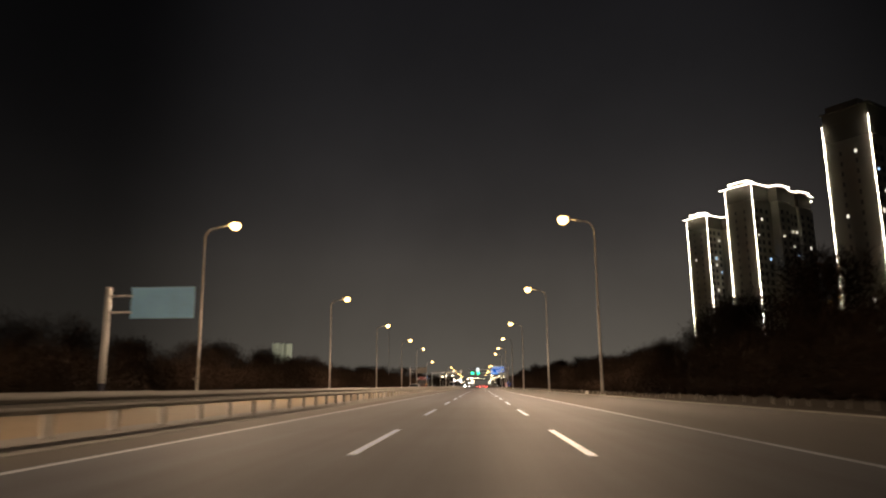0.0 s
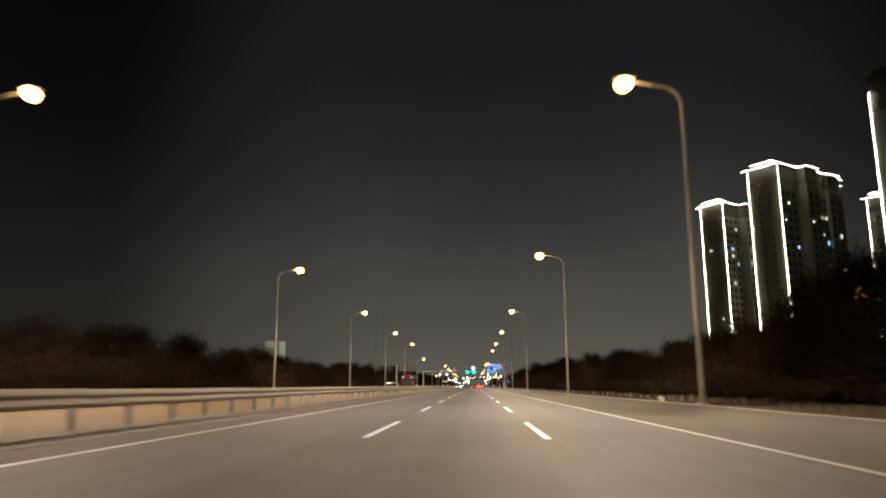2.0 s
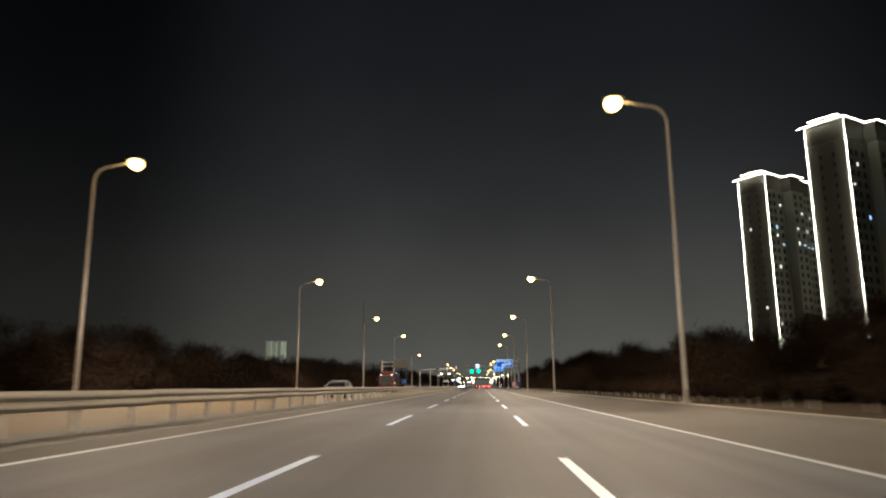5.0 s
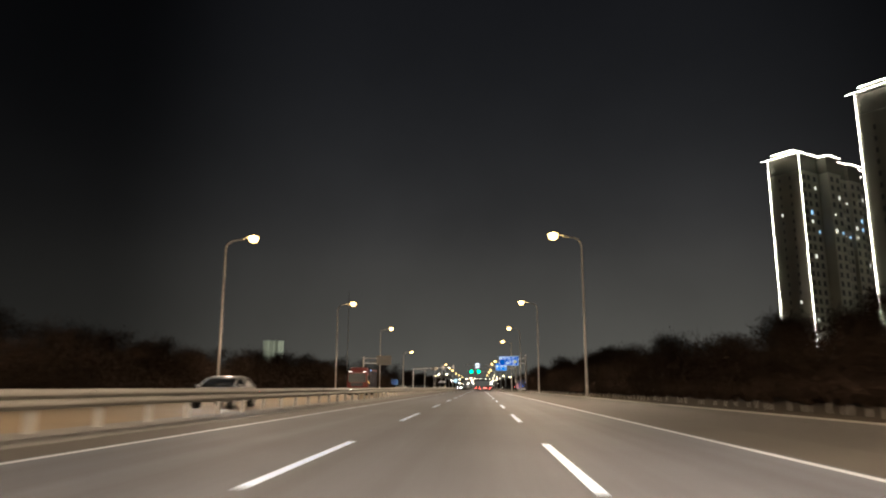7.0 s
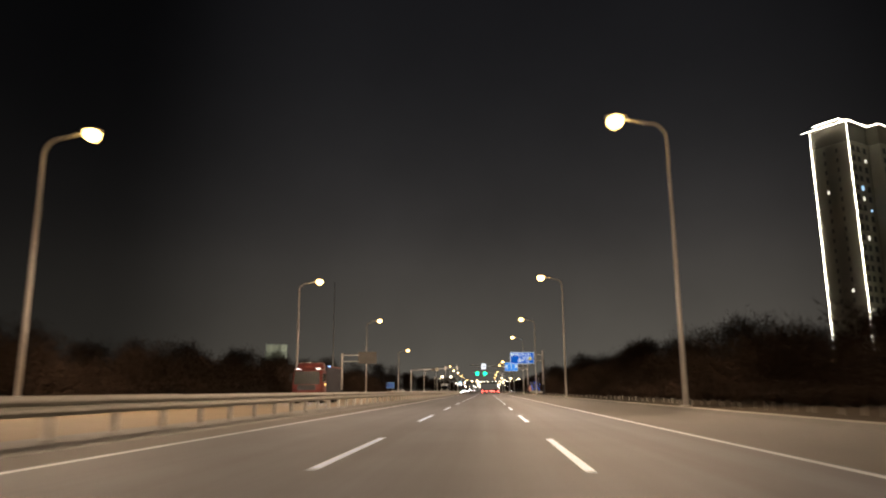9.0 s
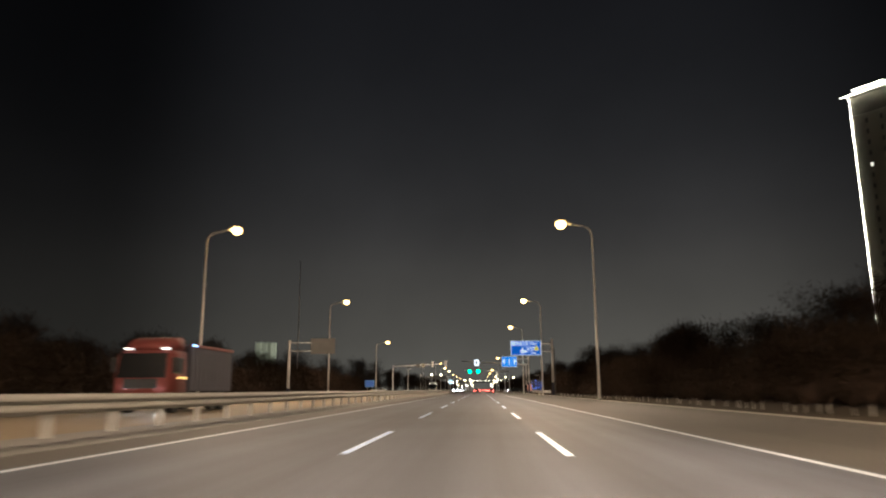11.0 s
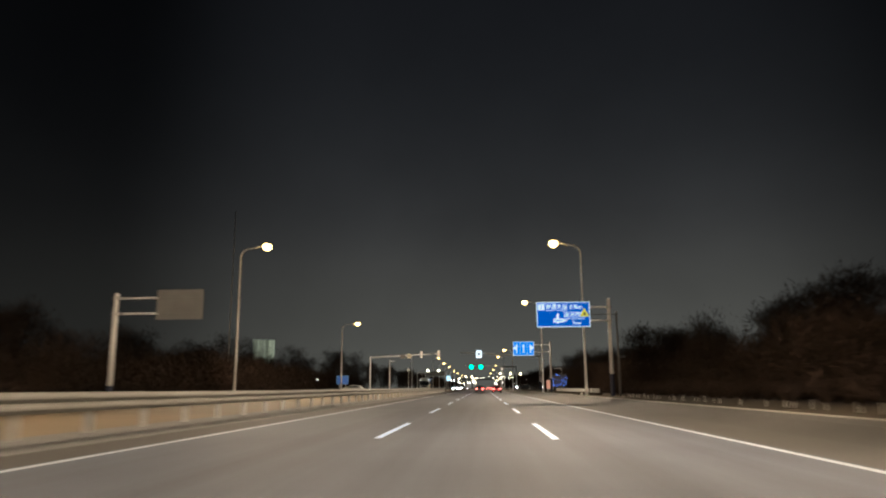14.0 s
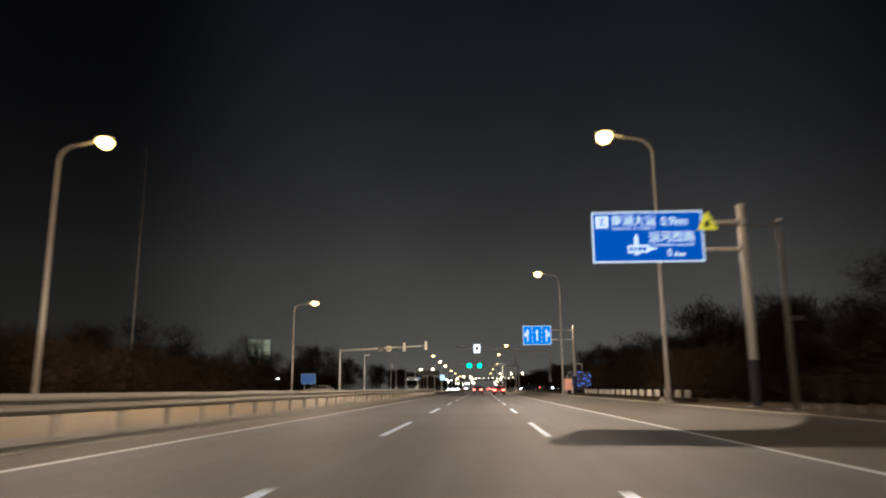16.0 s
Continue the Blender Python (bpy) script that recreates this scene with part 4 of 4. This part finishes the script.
def side_block(bm, outline, half, taper=0.0):
    """A side view of (y, z) drawn out across x, narrower towards the top."""
    top = max(z for _, z in outline)
    low = min(z for _, z in outline)
    rows = [[bm.verts.new((s * (half - taper * (z - low) / (top - low)), y, z)) for y, z in outline] for s in (-1, 1)]
    bm.faces.new(rows[0])
    bm.faces.new(rows[1][::-1])
    for a in range(len(outline)):
        b = (a + 1) % len(outline)
        bm.faces.new((rows[0][b], rows[0][a], rows[1][a], rows[1][b]))
    bmesh.ops.recalc_face_normals(bm, faces=bm.faces[:])
    bmesh.ops.bevel(bm, geom=bm.edges[:], offset=0.06, segments=2, affect="EDGES", clamp_overlap=True)
    return bm


def car(label, paint, lights):
    """A saloon pointing to +y, about 4.6 m long. lights: tail, head."""
    ob = thing("car", label, "car", "cars on the road")
    body = part("body", side_block(B(), [(-2.2, 0.3), (-2.31, 0.5), (-2.27, 0.84), (-2.02, 0.96), (-1.2, 1.0), (0.95, 0.98), (1.75, 0.87), (2.15, 0.73), (2.31, 0.5), (2.2, 0.3)], 0.89, 0.05), paint, ob, smooth=True)
    part("window_band", side_block(B(), [(-1.9, 0.92), (-1.22, 1.34), (-0.4, 1.41), (0.3, 1.39), (1.3, 0.92)], 0.83, 0.16), GLASS, body, "dark window glass all round", smooth=True)
    part("roof", side_block(B(), [(-1.3, 1.34), (-1.12, 1.43), (-0.4, 1.475), (0.22, 1.45), (0.45, 1.34)], 0.71, 0.07), paint, body, smooth=True)
    for s in (-1, 1):
        for foot, head in (((0.84, -1.85, 0.95), (0.69, -1.2, 1.38)), ((0.84, -0.3, 0.96), (0.7, -0.36, 1.41)), ((0.84, 1.22, 0.95), (0.69, 0.4, 1.38))):
            part("pillar", tube(B(), [(s * foot[0], *foot[1:]), (s * head[0], *head[1:])], [0.045, 0.04], 6), paint, body)
        part("mirror", box(B(), s * 0.98 - 0.09, s * 0.98 + 0.09, 0.78, 0.9, 0.93, 1.07, 0.03), paint, ob)
        part("door_gap", box(B(), s * 0.868 - 0.012, s * 0.868 + 0.012, -0.34, -0.325, 0.42, 0.92), BLACK, body)
    for y in (-1.4, 1.4):
        for x in (-0.8, 0.8):
            bm = B()
            bmesh.ops.create_cone(bm, cap_ends=True, segments=18, radius1=0.33, radius2=0.33, depth=0.22, matrix=Matrix.Translation((x, y, 0.33)) @ Matrix.Rotation(radians(90), 4, "Y"))
            w = part("wheel", bm, TYRE, ob)
            bm = B()
            bmesh.ops.create_cone(bm, cap_ends=True, segments=14, radius1=0.2, radius2=0.18, depth=0.03, matrix=Matrix.Translation((x + (0.12 if x > 0 else -0.12), y, 0.33)) @ Matrix.Rotation(radians(90), 4, "Y"))
            part("rim", bm, GALV, w)
    for x in (-0.65, 0.65):
        part("tail_light", box(B(), x - 0.2, x + 0.2, -2.36, -2.27, 0.68, 0.84, 0.02), GLASS if lights == "off" else TAIL, ob, "" if lights == "off" else "glowing red tail light")
        part("headlight", box(B(), x - 0.18, x + 0.18, 2.24, 2.33, 0.6, 0.74, 0.02), HEAD if lights == "head" else GALV, ob, "bright white headlight" if lights == "head" else "")
    part("number_plate", box(B(), -0.22, 0.22, -2.335, -2.3, 0.5, 0.62), BLOCK, ob)
    part("bumper", box(B(), -0.84, 0.84, -2.36, -2.2, 0.3, 0.46, 0.04), BLACK, ob)
    return ob


red = car("dark red saloon car with glowing tail lights", PAINTS[0], "tail")
red.location = (2.9, 338, road_z(2.9))
for x, y, k in ((-0.6, 356, 2), (3.3, 388, 3), (-0.9, 480, 2), (3.4, 495, 0), (3.6, 468, 2), (3.3, 525, 1), (3.2, 560, 2), (3.0, 640, 3)):
    c = car(("dark", "white", "black", "silver")[k] + " saloon car with glowing tail lights", PAINTS[k], "tail")
    c.location = (x, y, road_z(x))
for x, y, k in ((-11.5, 127.5, 3), (-11.0, 512, 1), (-14.4, 575, 2), (-10.8, 470, 3), (-11.1, 540, 1), (-14.5, 600, 1), (-10.8, 700, 3), (-17.8, 640, 2)):
    c = car(("red", "white", "black", "silver")[k] + " saloon car with bright headlights", PAINTS[k], "head")
    c.location = (x, y, 0.1)
    c.rotation_euler.z = math.pi
c = car("black saloon car with bright headlights leaving the side road", PAINTS[2], "head")
c.location, c.rotation_euler.z = (12.5, 408, 0.3), radians(90)
c = car("dark saloon car with bright headlights at the side road", PAINTS[2], "head")
c.location, c.rotation_euler.z = (16.4, 379, 0.32), radians(170)

MARKER = glowing("white_marker_lamp", (1.0, 0.93, 0.82), 3.0)
AMBER = glowing("amber_marker_lamp", (1.0, 0.62, 0.18), 4.0)
BLUE_MARKER = glowing("blue_marker_lamp", (0.25, 0.5, 1.0), 4.0)

def truck(label, paint, glow, load=None):
    """A box truck pointing to +y, about 8 m long."""
    ob = thing("truck", label, "truck")
    cab = part("cab", side_block(B(), [(1.9, 0.75), (1.9, 2.95), (3.45, 2.95), (3.72, 2.75), (3.93, 1.75), (3.95, 0.75)], 1.22, 0.05), paint, ob, smooth=True)
    part("roof_fairing", side_block(B(), [(1.92, 2.98), (1.92, 3.6), (2.4, 3.64), (2.95, 3.48), (3.5, 3.0)], 1.12, 0.12), paint, ob, smooth=True)
    bm = B()
    v = [bm.verts.new(c) for c in ((-1.1, 3.98, 1.65), (1.1, 3.98, 1.65), (1.04, 3.765, 2.8), (-1.04, 3.765, 2.8))]
    bm.faces.new(v[::-1])
    bmesh.ops.solidify(bm, geom=bm.faces[:], thickness=0.02)
    part("windscreen", bm, GLASS, cab)
    part("grille", box(B(), -0.75, 0.75, 3.955, 3.99, 1.15, 1.6, 0.02), BLACK, cab)
    part("bumper", box(B(), -1.2, 1.2, 3.7, 4.05, 0.45, 0.92, 0.05), BLACK, ob)
    for s in (-1, 1):
        part("side_window", box(B(), s * 1.2 - 0.03, s * 1.2 + 0.03, 2.45, 3.55, 1.85, 2.6, 0.02), GLASS, cab)
        part("mirror", box(B(), s * 1.42 - 0.1, s * 1.42 + 0.1, 3.6, 3.72, 1.9, 2.6, 0.04), BLACK, ob)
        part("mirror_arm", tube(B(), [(s * 1.18, 3.6, 2.55), (s * 1.42, 3.66, 2.55)], [0.02, 0.02], 6), BLACK, ob)
        part("marker_lamp", box(B(), s * 0.85 - 0.16, s * 0.85 + 0.16, 3.5, 3.58, 2.98, 3.05, 0.01), MARKER if glow else GALV, ob, "small white roof lamp")
        for k in range(3):
            part("side_marker", box(B(), s * 1.235 - 0.02, s * 1.235 + 0.02, 2.1 + k * 0.35, 2.2 + k * 0.35, 1.62, 1.68), AMBER if glow else GALV, ob)
    cargo = part("cargo_box", box(B(), -1.22, 1.22, -4.0, 1.75, 1.0, 3.3, 0.04), load or paint, ob)
    rib = None
    for s in (-1, 1):
        for k in range(11):
            if rib is None:
                rib = part("rib", box(B(), -0.03, 0.03, -0.04, 0.04, 1.05, 3.25), load or paint, cargo)
                rib.location = (s * 1.245, -3.8 + k * 0.54, 0)
            else:
                share("rib", rib, cargo, s * 1.245, -3.8 + k * 0.54, 0)
    for s in (-1, 1):
        part("top_rail", box(B(), s * 1.25 - 0.05, s * 1.25 + 0.05, -3.98, 1.74, 3.2, 3.36, 0.02), paint, cargo)
    if glow:
        part("blue_marker", box(B(), -1.36, -1.31, 1.3, 1.7, 3.24, 3.32, 0.01), BLUE_MARKER, ob, "small blue marker lamp")
    part("chassis", box(B(), -0.9, 0.9, -3.9, 3.7, 0.55, 0.95, 0.03), BLACK, ob)
    for s in (-1, 1):
        part("side_guard", box(B(), s * 1.15 - 0.03, s * 1.15 + 0.03, -0.9, 1.9, 0.5, 0.62, 0.01), GALV, ob)
    for y in (-3.0, -1.7, 2.9):
        for x in (-1.0, 1.0):
            bm = B()
            bmesh.ops.create_cone(bm, cap_ends=True, segments=18, radius1=0.5, radius2=0.5, depth=0.3, matrix=Matrix.Translation((x, y, 0.5)) @ Matrix.Rotation(radians(90), 4, "Y"))
            w = part("wheel", bm, TYRE, ob)
            bm = B()
            bmesh.ops.create_cone(bm, cap_ends=True, segments=14, radius1=0.27, radius2=0.24, depth=0.04, matrix=Matrix.Translation((x * 1.16, y, 0.5)) @ Matrix.Rotation(radians(90), 4, "Y"))
            part("rim", bm, GALV, w)
    for x in (-0.85, 0.85):
        part("headlight", box(B(), x - 0.2, x + 0.2, 4.06, 4.1, 0.62, 0.8, 0.01), glow or GALV, ob)
    return ob


LOAD = material("grey_blue_tarpaulin", (0.065, 0.063, 0.085), 0.7, 0, 0.1, 6, 0.2, 0.8, 0.2)
RED_CAB = material("truck_red", (0.15, 0.03, 0.024), 0.75, 0, 0.05, 6, 0.1, 1, 0)
for x, y, cab, shade in ((-14.5, 184.6, RED_CAB, "red"), (-14.2, 372, PAINTS[1], "white")):
    t1 = truck(shade + " cargo truck with a grey-blue load box and bright headlights", cab, HEAD, LOAD)
    t1.location, t1.rotation_euler.z, t1.scale.z = (x, y, 0.1), math.pi, 0.93

BLUE_LED = glowing("blue_led", (0.10, 0.25, 1.0), 1.8)
t2 = truck("dark truck dressed with blue lights, parked on the verge", PAINTS[2], None)
t2.location, t2.scale = (13.4, 321, 0.32), (0.95, 0.95, 0.85)
rnd = random.Random(4)
for i in range(42):
    x, z = rnd.uniform(-1.2, 1.2), rnd.choice((1.2, 1.5, 1.9, 2.2, 2.7, 3.2)) + rnd.uniform(-0.1, 0.1)
    s = rnd.uniform(0.02, 0.05)
    part("blue_light", box(B(), x - s * 1.6, x + s * 1.6, -4.08, -4.04, z - s, z + s, 0.01), BLUE_LED, t2, "small blue light")

ob = thing("barrier_board", "pale pink board standing on the verge", "barrier board")
part("panel", box(B(), 11.2, 12.4, 318.0, 318.08, 0.75, 2.2, 0.02), material("pink_board", (0.62, 0.33, 0.27), 0.6, 0, 0.1, 8, 0.15, 1, 0.1), ob)
for x in (11.4, 12.2):
    part("leg", box(B(), x - 0.04, x + 0.04, 318.0, 318.08, 0.28, 0.75), POLE, ob)

# lights of a far overpass that closes the view along the road
ob = thing("overpass", "distant road overpass with a row of small lamps", "overpass")
part("deck", box(B(), -60, 80, 1010, 1020, 9.5, 11.2, 0.1), CONCRETE, ob)
for x in (-40, -24, 18, 40, 62):
    part("pier", box(B(), x - 0.8, x + 0.8, 1013, 1017, 0, 9.49, 0.1), CONCRETE, ob)
bulb = None
for i in range(11):
    if bulb is None:
        bm = B()
        bmesh.ops.create_uvsphere(bm, u_segments=10, v_segments=6, radius=0.4)
        bulb = part("lamp", bm, glowing("far_lamp", (1.0, 0.85, 0.6), 10.0), ob, "small bright lamp", smooth=True)
        bulb.location = (-12 + i * 4.6, 1009.4, 11.75)
    else:
        share("lamp", bulb, ob, -12 + i * 4.6 + random.uniform(-0.8, 0.8), 1009.4, 11.75)

# scattered far lamps of the town along the road
def far_lamp(colour):
    ob = thing("street_lamp", "distant street lamp glowing warm white", "street lamp", "far street lamps")
    part("pole", tube(B(), [(0, 0, 0), (0, 0, 9.0), (0.6, 0, 9.4)], [0.1, 0.07, 0.04], 6), POLE, ob)
    bm = B()
    bmesh.ops.create_uvsphere(bm, u_segments=10, v_segments=6, radius=0.5, matrix=Matrix.Translation((0.8, 0, 9.4)))
    part("lens", bm, colour, ob, "glowing lamp bowl", smooth=True)
    return ob


rnd = random.Random(12)
warm, white = glowing("far_warm", (1.0, 0.74, 0.40), 12.0), glowing("far_white", (1.0, 0.9, 0.72), 12.0)
kinds = [far_lamp(warm), far_lamp(white)]
for i in range(52):
    y = rnd.uniform(560, 1150)
    x = rnd.choice((rnd.uniform(-30, -19), rnd.uniform(11, 26), rnd.uniform(11, 22), -8.4))
    m = pose(x, y, 0.25, 0, 0, rnd.uniform(0, 360)) @ Matrix.Diagonal((1, 1, rnd.uniform(0.55, 1.3), 1))
    k = i % 2
    if i < 2:
        kinds[k].matrix_basis = m
    else:
        copy_thing(kinds[k], m)

# single lamps behind the trees and a car on the far verge
for x, y, h in ((-160, 383, 5.0), (-93, 282, 3.3), (-35.4, 346, 4.2), (60, 390, 11.6)):
    copy_thing(kinds[1], pose(x - 0.8, y, 0.25) @ Matrix.Diagonal((0.6, 0.6, h / 9.4, 1)))
c = car("white saloon car parked on the far verge", PAINTS[1], "off")
c.location, c.rotation_euler.z = (-27.0, 341, 0.22), radians(80)
